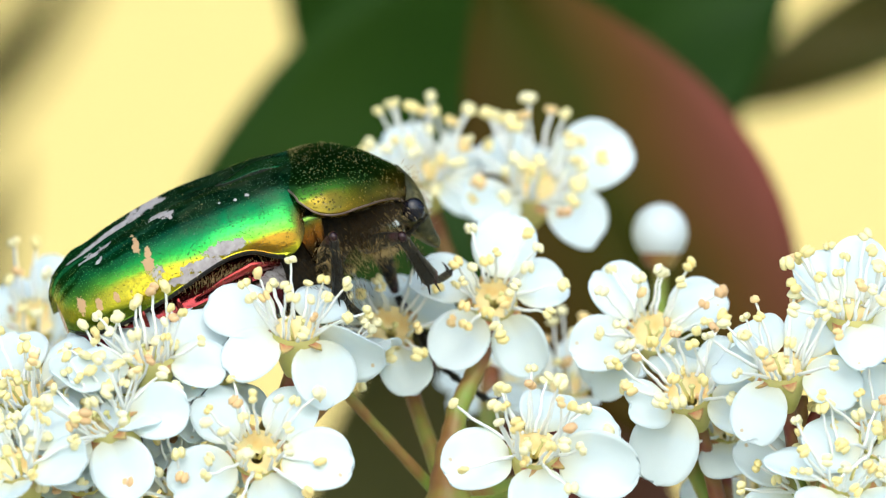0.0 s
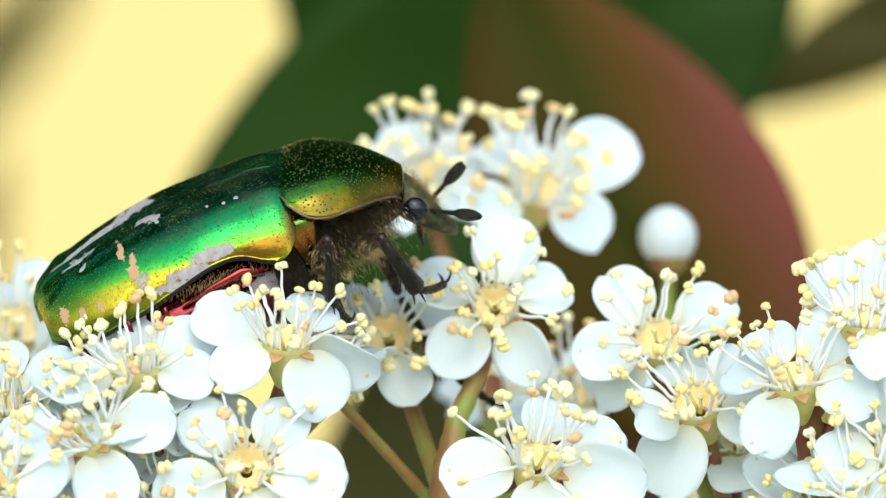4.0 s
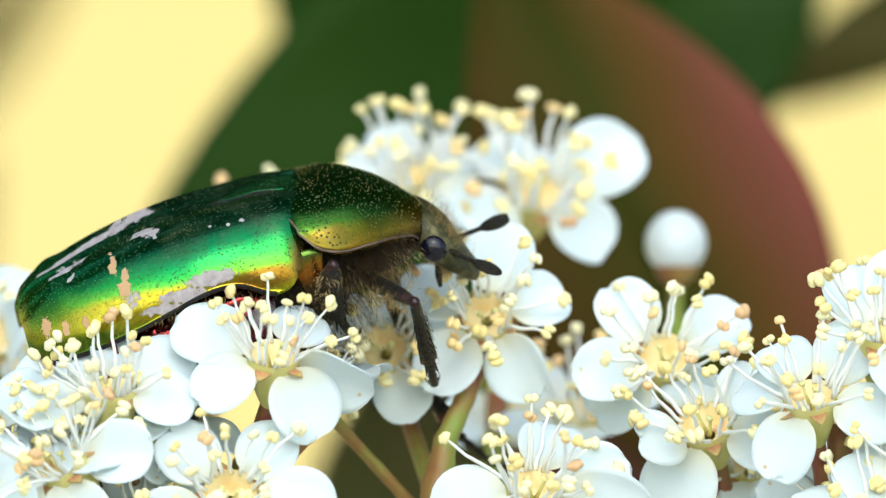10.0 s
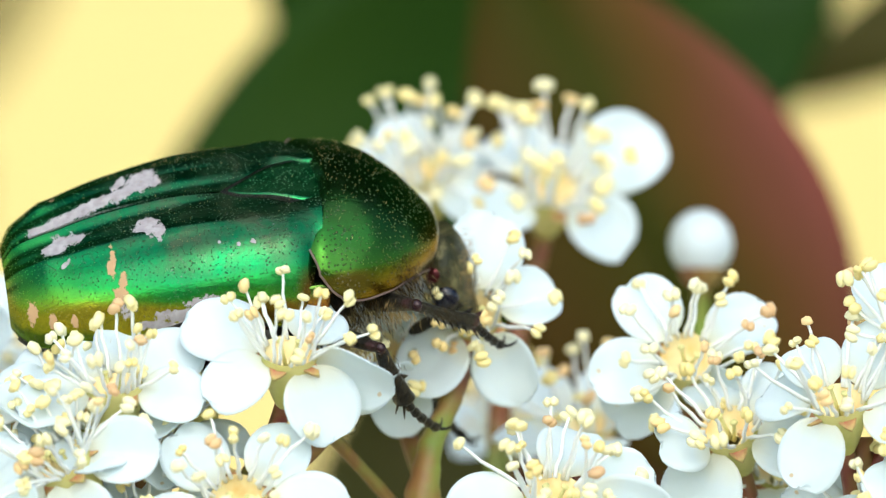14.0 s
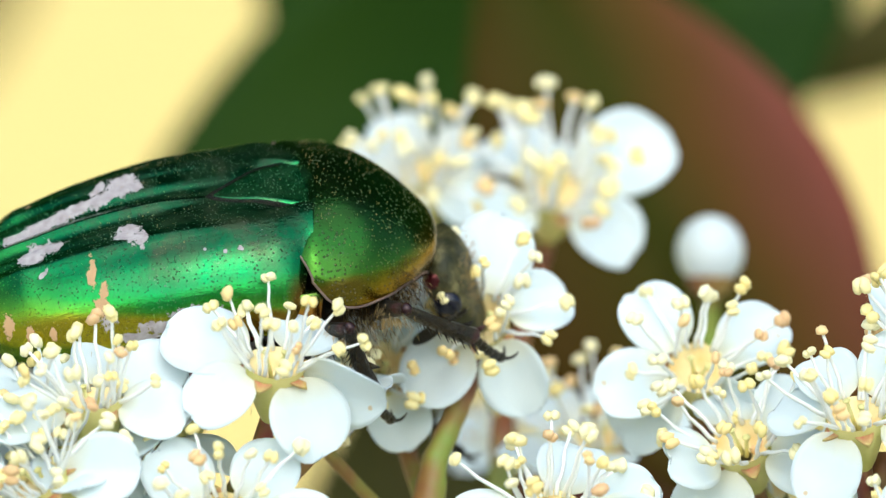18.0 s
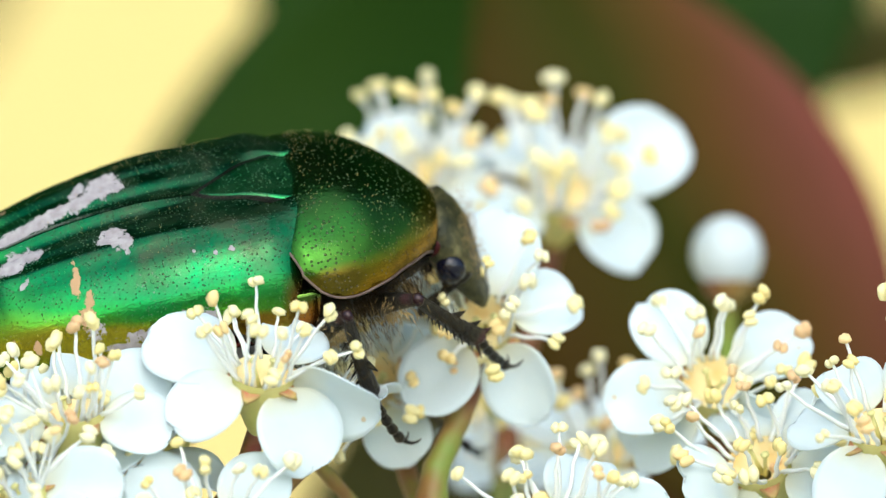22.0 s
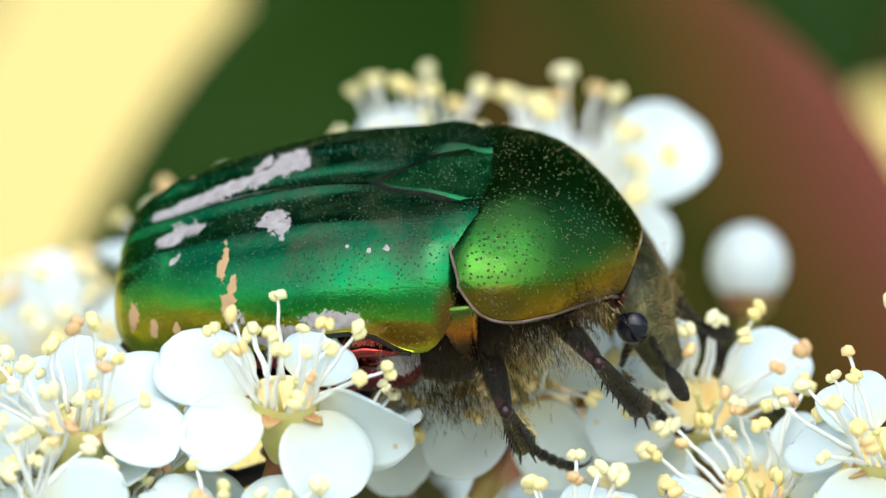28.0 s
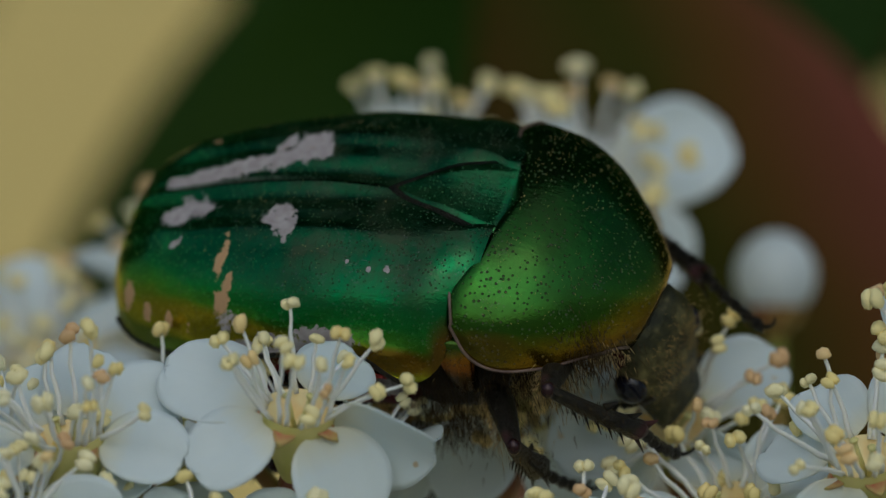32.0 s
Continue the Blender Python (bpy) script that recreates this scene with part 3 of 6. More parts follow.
stem('stem', [(2.21, 20.00, -5.12), (1.68, 14.00, -14.25), (0.40, 8.00, -26.74)], 0.45, 0.8, 'side stem of the cluster')
stem('stem', [(-11.68, 20.00, -9.23), (-7.24, 14.00, -19.34), (0.40, 8.00, -26.74)], 0.45, 0.8, 'side stem of the cluster')
FLOWERS.setdefault("mid", []).append(main_stem)

# ---- flowers in place ----
flower('front', -6.47, -4.00, -3.74, 0.06, -0.54, 0.84, spin=-4, size=1.0, label='open white flower with long stamens beside the beetle', foot=(-8.21, 0.0, -8.7), stamens=20, long_=0.86, petals=((-3.84, 1.49, -1, 0), (-3.00, -1.56, 1, 0), (1.86, -3.22, 1, 0), (3.97, -1.39, 1, 78), (1.66, 1.98, -1, 0)))
flower('left', -12.79, -3.80, -4.93, -0.1, -0.38, 0.92, spin=-10, size=1.0, foot=(-9.12, 3.0, -13.01), stamens=20, petals=((3.32, -0.30, 1, 0), (3.07, 1.93, -1, 0), (-1.56, 1.93, -1, 0), (-3.62, -0.69, 1, 10), (0.55, 2.85, -1, 0)))
flower('left', -14.58, -5.00, -7.70, -0.55, -0.5, 0.67, spin=10, size=1.02, foot=(-9.12, 3.0, -13.01), stamens=26, petals=((3.54, 0.49, 1, 15), (1.11, -3.29, 1, 0), (-3.59, -2.05, 1, 0), (-4.33, -0.07, -1, 0), (-1.36, 1.98, -1, 0)))
flower('low_left', -8.14, -5.00, -9.01, 0.02, -0.92, 0.38, spin=-8, size=1.02, foot=(-9.12, 3.0, -13.01), stamens=20, petals=((2.23, 2.72, -1, 0), (4.33, -0.42, 1, 0), (-2.60, 2.60, -1, 0), (-3.71, -1.61, 1, 0), (1.24, -3.34, 1, 0)))
flower('mid', 2.29, 4.80, -2.31, 0.0, -0.93, 0.36, spin=12, size=0.94, stamens=20, label='open white flower on which the beetle feeds', foot=(1.95, 5.5, -4.1), petals=((-2.51, -2.89, 1, 0), (3.34, 1.03, -1, 0), (1.88, -3.29, 1, 25), (0.75, 3.97, -1, 0), (-3.69, 1.38, -1, 20)))
flower('right', 9.31, 4.00, -3.79, 0.08, -0.86, 0.5, spin=-30, size=1.0, foot=(12.68, 3.0, -13.01), stamens=20, petals=((-3.74, -0.90, 1, 0), (-2.33, 2.96, -1, 0), (3.09, 2.01, -1, 0), (-2.89, -2.46, -1, 0), (2.58, -1.76, 1, 80)))
flower('right', 10.89, 1.00, -6.47, -0.22, -0.70, 0.68, spin=-28, size=1.04, foot=(12.68, 3.0, -13.01), stamens=20, petals=((3.30, -0.95, 1, 10), (-1.70, -3.80, 1, 0), (-2.95, -0.55, 1, -10), (2.62, 2.25, -1, 0), (-0.75, 2.20, -1, 0)))
flower('far_right', 14.92, -3.00, -5.39, -0.12, -0.58, 0.80, spin=-30, size=1.0, foot=(15.59, -1.0, -8.94), stamens=20, petals=((3.40, -0.92, 1, 0), (-1.56, -3.23, 1, 0), (-1.56, 2.43, -1, 0), (2.11, 3.05, -1, 0), (-2.98, 0.45, -1, 0)))
flower('far_right', 17.88, -2.00, -3.01, 0.08, -0.4, 0.91, spin=-16, size=1.08, foot=(15.59, -1.0, -8.94), stamens=24, petals=((0.92, -2.24, 1, 0), (-1.94, 2.98, -1, 0), (3.16, -1.07, 1, 0), (0.67, 3.53, -1, 0), (2.91, 1.54, -1, 0)))
flower('low', 3.99, -3.50, -8.90, 0.08, -0.72, 0.69, spin=-4, size=1.05, stamens=26, foot=(0.4, 4.0, -11.52), petals=((-4.09, -0.87, 1, 0), (0.92, 2.85, -1, 0), (4.59, -1.04, 1, 35), (0.25, -3.35, 1, 0), (3.84, 0.99, -1, 10)))
flower('far_right', 19.26, -3.00, -8.42, 0.25, -0.88, 0.42, spin=34, size=1.0, foot=(15.59, -1.0, -12.92), petals=((-3.65, -0.50, 1, 0), (-1.99, -2.73, 1, 0), (0.00, 3.48, -1, 0), (3.48, 0.50, 1, 0), (2.23, -2.98, 1, 0)))
flower('back', -0.67, 20.00, 3.32, -0.1, -0.6, 0.79, spin=10, size=0.95, label='white flower crowded with pale yellow stamens', stamens=28, foot=(2.21, 20.0, -5.12), fan=1.0, long_=1.12, petals=((-1.6, 2.3, -1, 0), (-3.1, 0.6, -1, 0), (2.6, -1.5, 1, 0), (-1.5, -2.3, 1, 0), (2.4, 1.3, -1, 0)))
flower('back', 4.13, 19.00, 2.72, 0.1, -0.72, 0.68, spin=30, size=1.1, label='large white flower with a crowd of stamens', stamens=26, foot=(2.21, 20.0, -5.12), fan=1.0, long_=1.1, petals=((4.40, 2.45, -1, 10), (0.40, 2.20, -1, 0), (3.10, -2.35, 1, 0), (-2.14, 2.30, -1, 0), (-2.84, -1.03, 1, 0)))
flower('under', -2.37, 6.00, -3.63, -0.1, -0.75, 0.3, spin=0, size=1.0, foot=(0.4, 4.0, -11.52), petals=((1.13, -2.95, 1, 0), (-1.64, -1.64, 1, 0), (-2.52, 1.64, -1, 0), (0.25, 2.64, -1, 0), (2.77, 1.64, -1, 0)))
flower('under', 5.51, 14.00, -6.35, -0.1, -0.5, 0.85, spin=0, size=1.0, foot=(0.4, 4.0, -11.52))
flower('under', 2.50, 30.00, -6.60, 0, -0.6, 0.8, spin=20, size=0.75, foot=(0.4, 8.0, -26.52))
flower('rear_left', -18.40, 14.00, -3.24, 0.1, -0.75, 0.6, spin=30, size=1.0, stamens=12, foot=(-11.68, 20.0, -9.23), petals=((-0.36, 2.19, -1, 0), (1.53, 0.97, 1, 10), (-1.38, -1.63, 1, 0), (-2.85, 0.20, -1, 0), (1.48, 3.01, -1, 0)))
flower('rear_left', -16.87, 22.00, -5.26, 0.1, -0.3, 0.95, spin=0, size=1.0, foot=(-11.68, 20.0, -9.23))
flower('rear_left', -10.00, 28.00, -1.93, -0.1, -0.25, 0.97, spin=0, size=1.0, foot=(-11.68, 20.0, -9.23))
flower('rear_left', -13.00, 22.00, -4.10, -0.1, -0.4, 0.9, spin=50, size=1.0, foot=(-11.68, 20.0, -9.23))
flower('low_right', 14.19, 9.00, -10.34, 0, -0.7, 0.7, spin=0, size=1.0, foot=(15.71, 4.0, -13.03))
flower('left', -17.72, -3.00, -8.66, -0.1, -0.7, 0.7, spin=25, size=1.0, foot=(-9.12, 3.0, -13.01))
flower('low_left', -11.31, -1.00, -6.45, 0.1, -0.6, 0.8, spin=55, size=0.95, foot=(-9.12, 3.0, -13.01))
flower('far_right', 16.34, -1.00, -10.43, -0.1, -0.75, 0.6, spin=15, size=1.0, foot=(15.64, 1.0, -13.71))
flower('right', 12.70, 4.00, -8.01, 0.1, -0.7, 0.7, spin=40, size=0.95, foot=(12.68, 3.0, -13.01))
flower('left', -18.50, -2.00, -6.56, -0.2, -0.6, 0.75, spin=35, size=1.0, foot=(-9.12, 3.0, -13.01))
flower('far_right', 17.75, -4.00, -10.14, 0, -0.7, 0.7, spin=20, size=1.0, foot=(15.64, 1.0, -13.71))
flower('low_left', -11.27, -3.00, -10.60, 0, -0.75, 0.65, spin=30, size=1.0, foot=(-9.12, 3.0, -13.01))
flower('left', -13.89, -2.50, -5.94, 0.1, -0.6, 0.8, spin=45, size=1.0, foot=(-9.12, 3.0, -13.01))
flower('left', -15.76, -2.00, -10.17, 0, -0.7, 0.7, spin=5, size=1.0, foot=(-9.12, 3.0, -13.01))
flower('left', -18.63, -6.00, -9.61, -0.3, -0.6, 0.7, spin=0, size=1.0, foot=(-9.12, 3.0, -13.01))
flower('rear_left', -7.60, 21.00, 0.35, -0.15, -0.3, 0.94, spin=20, size=1.0, stamens=24, fan=0.8, foot=(-11.68, 20.0, -9.23))
flower('rear_left', -12.40, 18.00, -2.00, -0.1, -0.45, 0.88, spin=40, size=1.0, stamens=22, foot=(-11.68, 20.0, -9.23))
# two hidden flowers added under the beetle to throw light on its flank
flower('front', -5.20, 0.80, -5.10, 0.05, -0.22, 0.97, spin=15, size=0.95, stamens=12, foot=(-8.21, 0.0, -8.7))
flower('left', -9.80, 0.50, -5.00, -0.05, -0.22, 0.97, spin=50, size=0.95, stamens=12, foot=(-9.12, 3.0, -13.01))
# the lens is focused on the side flower at the depth of the beetle's flank
cam.data.dof.focus_object = FLOWERS['left'][3]
bud('bud', 9.91, 22.00, 0.75, 1.28, (9.84, 14.00, -6.60))

# ---- beetle ----
def curve_table(table, x):
    """Catmull-Rom reading of a short table of (x, value)."""
    xs, ys = [a for a, _ in table], [b for _, b in table]
    if x <= xs[0]:
        return ys[0]
    if x >= xs[-1]:
        return ys[-1]
    i = max(k for k in range(len(xs) - 1) if xs[k] <= x)
    h = xs[i + 1] - xs[i]
    k = (x - xs[i]) / h

    def slope(j):
        a, b = max(j - 1, 0), min(j + 1, len(xs) - 1)
        return (ys[b] - ys[a]) / (xs[b] - xs[a])

    return ((1 + 2 * k) * (1 - k) ** 2 * ys[i] + k * (1 - k) ** 2 * h * slope(i) + k * k * (3 - 2 * k) * ys[i + 1] + k * k * (k - 1) * h * slope(i + 1))


TOP = [(-9.75, 0.95), (-9.5, 1.42), (-8.9, 1.92), (-7.45, 2.55), (-5.56, 3.04), (-2.9, 3.42), (0.5, 3.58), (1.95, 3.50)]
WIDE = [(-9.75, 2.3), (-9.5, 2.95), (-8.9, 3.46), (-7.5, 4.06), (-5.5, 4.43), (-3.0, 4.62), (-1.2, 4.63), (0.0, 4.86), (1.2, 4.75), (1.95, 3.9)]
RIM = [(-9.75, -0.3), (-8.6, -0.6), (-5.5, -0.05), (-3.9, 0.40), (-2.5, 0.75), (-1.2, 0.70), (0.0, 0.10), (1.2, 0.05), (1.95, 0.7)]
FTOP = [(1.7, 3.14), (2.3, 3.30), (3.7, 3.20), (5.2, 2.40), (6.3, 1.30), (6.75, 0.72)]
FWIDE = [(1.7, 4.15), (2.3, 4.45), (3.2, 4.42), (4.4, 3.82), (5.2, 3.14), (5.8, 2.62), (6.3, 2.08), (6.75, 1.5)]
FRIM = [(1.7, 1.9), (2.3, 1.15), (3.2, 0.75), (4.4, 0.60), (5.6, 0.35), (6.4, 0.05), (6.75, -0.3)]


def dome(x, s, top, wide, rim, p=2.1):
    """A point of an arched back: s runs from -1 (right edge) to 1 (left edge)."""
    t, w, r = curve_table(top, x), curve_table(wide, x), curve_table(rim, x)
    y = math.sin(s * math.pi / 2)
    k = abs(y)
    return Vector((x, w * y, r + (t - r) * max(0.0, 1 - k ** p) ** 0.5))


def dip(x, y):
    """How far the back sinks along the midline and round the scutellum."""
    return (0.34 + 0.16 * math.exp(-((x + 0.8) / 1.6) ** 2)) * math.exp(-(y / 1.7) ** 2) * min(1.0, max(0.0, (x + 9.7) / 2))


def elytron_mesh(side, mat):
    def f(u, v):
        x = -9.75 + (12.1 - 1.3 * v ** 3 - 0.9 * v ** 12) * (u ** 0.9)
        s = v * 0.999 + 0.006
        p = dome(x, s * side, TOP, WIDE, RIM, 2.35)
        k = abs(p.y) / max(curve_table(WIDE, x), 0.1)
        back = max(0.0, min(1.0, (-x - 0.2) / 3))
        groove = math.exp(-((k - 0.11) / 0.05) ** 2) * 0.16 - math.exp(-((k - 0.03) / 0.04) ** 2) * 0.12
        rib = math.exp(-((k - 0.44) / 0.06) ** 2) * 0.08 - math.exp(-((k - 0.34) / 0.05) ** 2) * 0.06 - math.exp(-((k - 0.56) / 0.07) ** 2) * 0.05
        p.z -= back * groove + dip(x, p.y)
        p.z += rib * max(0.0, min(1.0, (-x + 1) / 4))
        p.z += 0.12 * math.exp(-((x - 0.8) / 0.7) ** 2 - ((k - 0.70) / 0.16) ** 2)
        p.z += 0.22 * math.exp(-((x + 8.2) / 0.5) ** 2 - ((k - 0.55) / 0.16) ** 2)
        if x > 0.3 and k < 0.28:
            p.z -= 0.22 * (x - 0.3)
        return p * MM

    vs, fs = sheet(f, 46, 30)
    n = len(vs)
    low = [Vector((v.x, v.y * 0.985, v.z - 0.00012)) for v in vs]
    w = 31
    faces = [tuple(reversed(q)) if side > 0 else q for q in fs]
    faces += [tuple(n + i for i in reversed(q)) for q in faces]
    rim = [i * w + 30 for i in range(47)]
    for a, b in zip(rim, rim[1:]):
        faces.append((a, b, n + b, n + a))
    return mesh("elytron", vs + low, faces, mat)


HINGE = Vector((2.2, 0, 1.5))


def hind_edge(k):
    """How far the pronotum's hind edge is drawn in, from the middle (0) to the corner (1)."""
    return 1.7 - 3.6 * k + 9 * max(0.0, k - 0.78)


def pronotum_point(u, s):
    """A point of the neck shield, from its hind edge (u 0) to the front and across (s -1 to 1); the hind edge rolls down."""
    x = 1.7 + 4.95 * u
    p = dome(x, s * 0.999, FTOP, FWIDE, FRIM, 2.18)
    k = abs(s)
    if u < 0.30:
        p.x += (0.30 - u) * hind_edge(abs(math.sin(s * math.pi / 2)))
    if u > 0.6:
        p.x += (u - 0.6) / 0.4 * (0.55 * (1 - k * k) - 0.40)
    p.z -= 0.10 * math.exp(-((x - 3.2) / 0.7) ** 2 - ((k - 0.45) / 0.14) ** 2)
    p.z -= 0.26 * max(0.0, 1 - u / 0.10) ** 2 * (1 - k ** 4)
    p.y += math.copysign(math.exp(-((1 - k) / 0.035) ** 2) * 0.06, s)
    return p - HINGE


def pronotum_mesh():
    def f(u, v):
        return pronotum_point(u ** 1.25, 2 * v - 1) * MM

    vs, fs = sheet(f, 34, 48)
    low = [Vector((v.x, v.y * 0.97, v.z - 0.0002)) for v in vs]
    n, w = len(vs), 49
    fs = [tuple(reversed(q)) for q in fs]
    faces = fs + [tuple(n + i for i in reversed(q)) for q in fs]
    rim = list(range(w)) + [i * w + 48 for i in range(1, 35)] + [34 * w + j for j in range(47, -1, -1)] + [i * w for i in range(33, 0, -1)]
    for a, b in zip(rim, rim[1:] + rim[:1]):
        faces.append((a, b, n + b, n + a))
    return mesh("pronotum", vs + low, faces, SHELL_FRONT)


def loft(stations, sides=20, power=2.2):
    """A closed body through rounded rings: (x, half width, top, bottom)."""
    vs, fs = [], []
    for x, w, t, b in stations:
        c, h = (t + b) / 2, (t - b) / 2
        for k in range(sides):
            a = 2 * math.pi * k / sides
            ca, sa = math.cos(a), math.sin(a)
            vs.append(Vector((x, w * math.copysign(abs(ca) ** (2 / power), ca), c + h * math.copysign(abs(sa) ** (2 / power), sa))) * MM)
    for i in range(len(stations) - 1):
        for k in range(sides):
            fs.append((i * sides + k, i * sides + (k + 1) % sides, (i + 1) * sides + (k + 1) % sides, (i + 1) * sides + k))
    fs.append(tuple(reversed(range(sides))))
    fs.append(tuple((len(stations) - 1) * sides + k for k in range(sides)))
    return vs, fs


def fuzz(name, spots, length, mat, seed):
    """Many fine bristles: spots are (centre, spread, way, count)."""
    rnd = random.Random(seed)
    vs, fs = [], []
    for (c, sp, way, count) in spots:
        for _ in range(count):
            a = Vector([c[i] + rnd.gauss(0, sp[i]) for i in range(3)])
            d = Vector([way[i] + rnd.uniform(-0.45, 0.45) for i in range(3)]).normalized()
            ln = length * rnd.uniform(0.5, 1.2)
            side = d.orthogonal().normalized() * 0.011
            droop = Vector((0, 0, -0.25 * ln))
            other = d.cross(side.normalized()) * 0.011
            k = len(vs)
            mid, tip = a + d * ln * 0.6 + droop * 0.3, a + d * ln + droop
            vs += [(a + side) * MM, (a - side) * MM, (a + other) * MM, (mid + side * 0.7) * MM, (mid - side * 0.7) * MM, (mid + other * 0.7) * MM, tip * MM]
            for i, j in ((0, 1), (1, 2), (2, 0)):
                fs += [(k + i, k + j, k + 3 + j, k + 3 + i), (k + 3 + i, k + 3 + j, k + 6)]
    return mesh(name, vs, fs, mat)


beetle = tagged(new("rose_chafer"), "metallic green rose chafer beetle feeding on white blossom", "beetle")
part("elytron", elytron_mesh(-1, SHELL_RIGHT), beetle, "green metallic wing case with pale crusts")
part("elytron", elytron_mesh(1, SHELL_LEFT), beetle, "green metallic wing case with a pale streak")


def scutellum_mesh():
    def f(u, v):
        x = 2.45 - 3.5 * u
        w = 1.48 * (1 - u) ** 0.85 * (1 + 0.25 * u) + 0.02
        s = 2 * v - 1
        z = curve_table(TOP, x) + 0.07 + 0.10 * (1 - s * s) * (1 - u) - 0.16 * max(0, x - 0.4) - dip(x, w * s)
        return Vector((x, w * s, z)) * MM, Vector((0, 0, 1))

    return mesh("scutellum", *slab(f, 12, 8, 0.25 * MM), SHELL_SCUT)


def seam_mesh():
    def f(u, v):
        x = 2.5 - 3.85 * u
        w = 1.60 * (1 - u) ** 0.85 * (1 + 0.25 * u) + 0.03
        s = 2 * v - 1
        return Vector((x, w * s, curve_table(TOP, x) + 0.035 + 0.08 * (1 - s * s) * (1 - u) - 0.16 * max(0, x - 0.4) - dip(x, w * s))) * MM, Vector((0, 0, 1))

    return mesh("seam", *slab(f, 12, 8, 0.25 * MM), CHITIN)


part("seam", seam_mesh(), beetle, "dark seam round the scutellum")
part("scutellum", scutellum_mesh(), beetle, "pointed green triangular plate")
part("abdomen", mesh("abdomen", *loft([(-9.62, 0.8, 0.5, -1.0), (-9.45, 2.0, 0.7, -1.7), (-8.8, 2.9, 0.6, -2.3), (-7.5, 3.6, 0.6, -2.8), (-5, 4.15, 0.7, -3.1), (-2.5, 4.25, 1.0, -3.2), (-0.5, 4.2, 1.0, -3.1), (0.4, 3.4, 0.6, -2.6)]), RUBY), beetle, "dark copper-red underside of the abdomen")
for k in range(4):
    x = -6.6 + 1.65 * k
    band = [moved(tube([Vector((x + 0.1 * math.sin(a), -4.28 * math.cos(a * 0.9) - 0.02, -0.2 - 2.2 * math.sin(a))) * MM for a in [i * 0.16 for i in range(9)]], [0.16 * MM] * 9, 6, 0.5), pose(0, 0, 0))]
    part("belly_ring", mesh("belly_ring", *joined(*band), RUBY), beetle)
part("thorax", mesh("thorax", *loft([(-0.6, 3.5, 0.9, -3.1), (0.5, 3.95, 1.0, -3.2), (1.6, 3.95, 1.4, -3.1), (2.4, 3.6, 1.6, -2.5), (3.2, 3.3, 1.6, -1.6), (4.8, 2.5, 0.9, -1.2), (5.8, 1.7, 0.2, -1.0), (6.3, 1.2, 0.0, -0.8)]), CHITIN), beetle, "dark brown hairy underside")


def shoulder_mesh(side):
    def f(u, v):
        x, z = 0.85 + 1.45 * u * (0.4 + 0.6 * v), -0.9 + 2.2 * v
        bulge = 4.42 - 0.14 * (2 * u - 1) ** 2 - 0.07 * max(0, z - 0.3) ** 2 - 0.16 * max(0, 0.3 - z) ** 2
        return Vector((x + 0.5 * (1 - v), side * bulge, z)) * MM, Vector((0, side, 0))

    vs, fs = slab(f, 8, 10, 0.3 * MM)
    return mesh("shoulder_plate", vs, [tuple(reversed(q)) for q in fs] if side < 0 else fs, COPPER)


part("shoulder_plate", shoulder_mesh(-1), beetle, "orange-gold plate behind the pronotum")
part("shoulder_plate", shoulder_mesh(1), beetle)


def flank_band(name, pts, r, mat, label):
    vs, fs = tube([Vector(p) * MM for p in pts], [k * MM for k in r], 8, 0.45)
    part(name, mesh(name, vs, fs, mat), beetle, label)


flank_band("side_plate", [(-4.2, -4.35, -0.55), (-2.8, -4.5, -0.2), (-1.4, -4.55, 0.0), (-0.2, -4.4, -0.25)], (0.1, 0.32, 0.42, 0.2), RUBY, "ruby-red plate along the flank")
flank_band("side_plate", [(-5.6, -4.2, -1.0), (-4.0, -4.4, -0.95), (-2.4, -4.45, -0.75), (-1.2, -4.4, -0.7)], (0.1, 0.26, 0.30, 0.1), COPPER, "copper-orange plate along the flank")
tan_fuzz = part("fuzz", fuzz("fuzz", [((3.0, -3.3, -0.9), (0.8, 0.25, 0.5), (0.2, -0.6, -0.8), 150), ((5.2, -2.4, -0.5), (0.5, 0.3, 0.4), (0.4, -0.5, -0.8), 120), ((3.5, -2.2, -1.6), (0.9, 0.7, 0.3), (0.2, -0.5, -0.8), 420), ((4.7, -1.5, -1.0), (0.45, 0.5, 0.2), (0.2, -0.3, -0.9), 420), ((0.8, -2.6, -3.1), (1.2, 0.7, 0.2), (0.1, -0.5, -0.8), 300),
                                      ((-2.5, -4.45, 0.15), (1.2, 0.1, 0.15), (-0.3, -0.9, -0.4), 300)], 0.27, SETAE, 5), beetle, "tan bristles on the underside")
tan_fuzz["kind"] = "stuff"
dark_fuzz = part("fuzz", fuzz("fuzz", [((0.9, -4.1, -1.2), (0.8, 0.15, 0.9), (0.2, -0.8, -0.6), 700), ((3.4, -3.1, -0.1), (0.9, 0.25, 0.5), (0.1, -0.5, -0.9), 700), ((0.8, -3.6, -2.6), (0.9, 0.3, 0.4), (0.0, -0.6, -0.8), 900), ((2.6, -3.5, -0.6), (0.9, 0.25, 0.7), (0.2, -0.7, -0.7), 1200), ((4.6, -2.9, 0.0), (0.8, 0.2, 0.5), (0.3, -0.6, -0.7), 900)], 0.30, DARK_SETAE, 6), beetle, "dark brown bristles on the thorax")
dark_fuzz["kind"] = "stuff"

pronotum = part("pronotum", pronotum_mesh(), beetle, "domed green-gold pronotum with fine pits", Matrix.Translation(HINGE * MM))


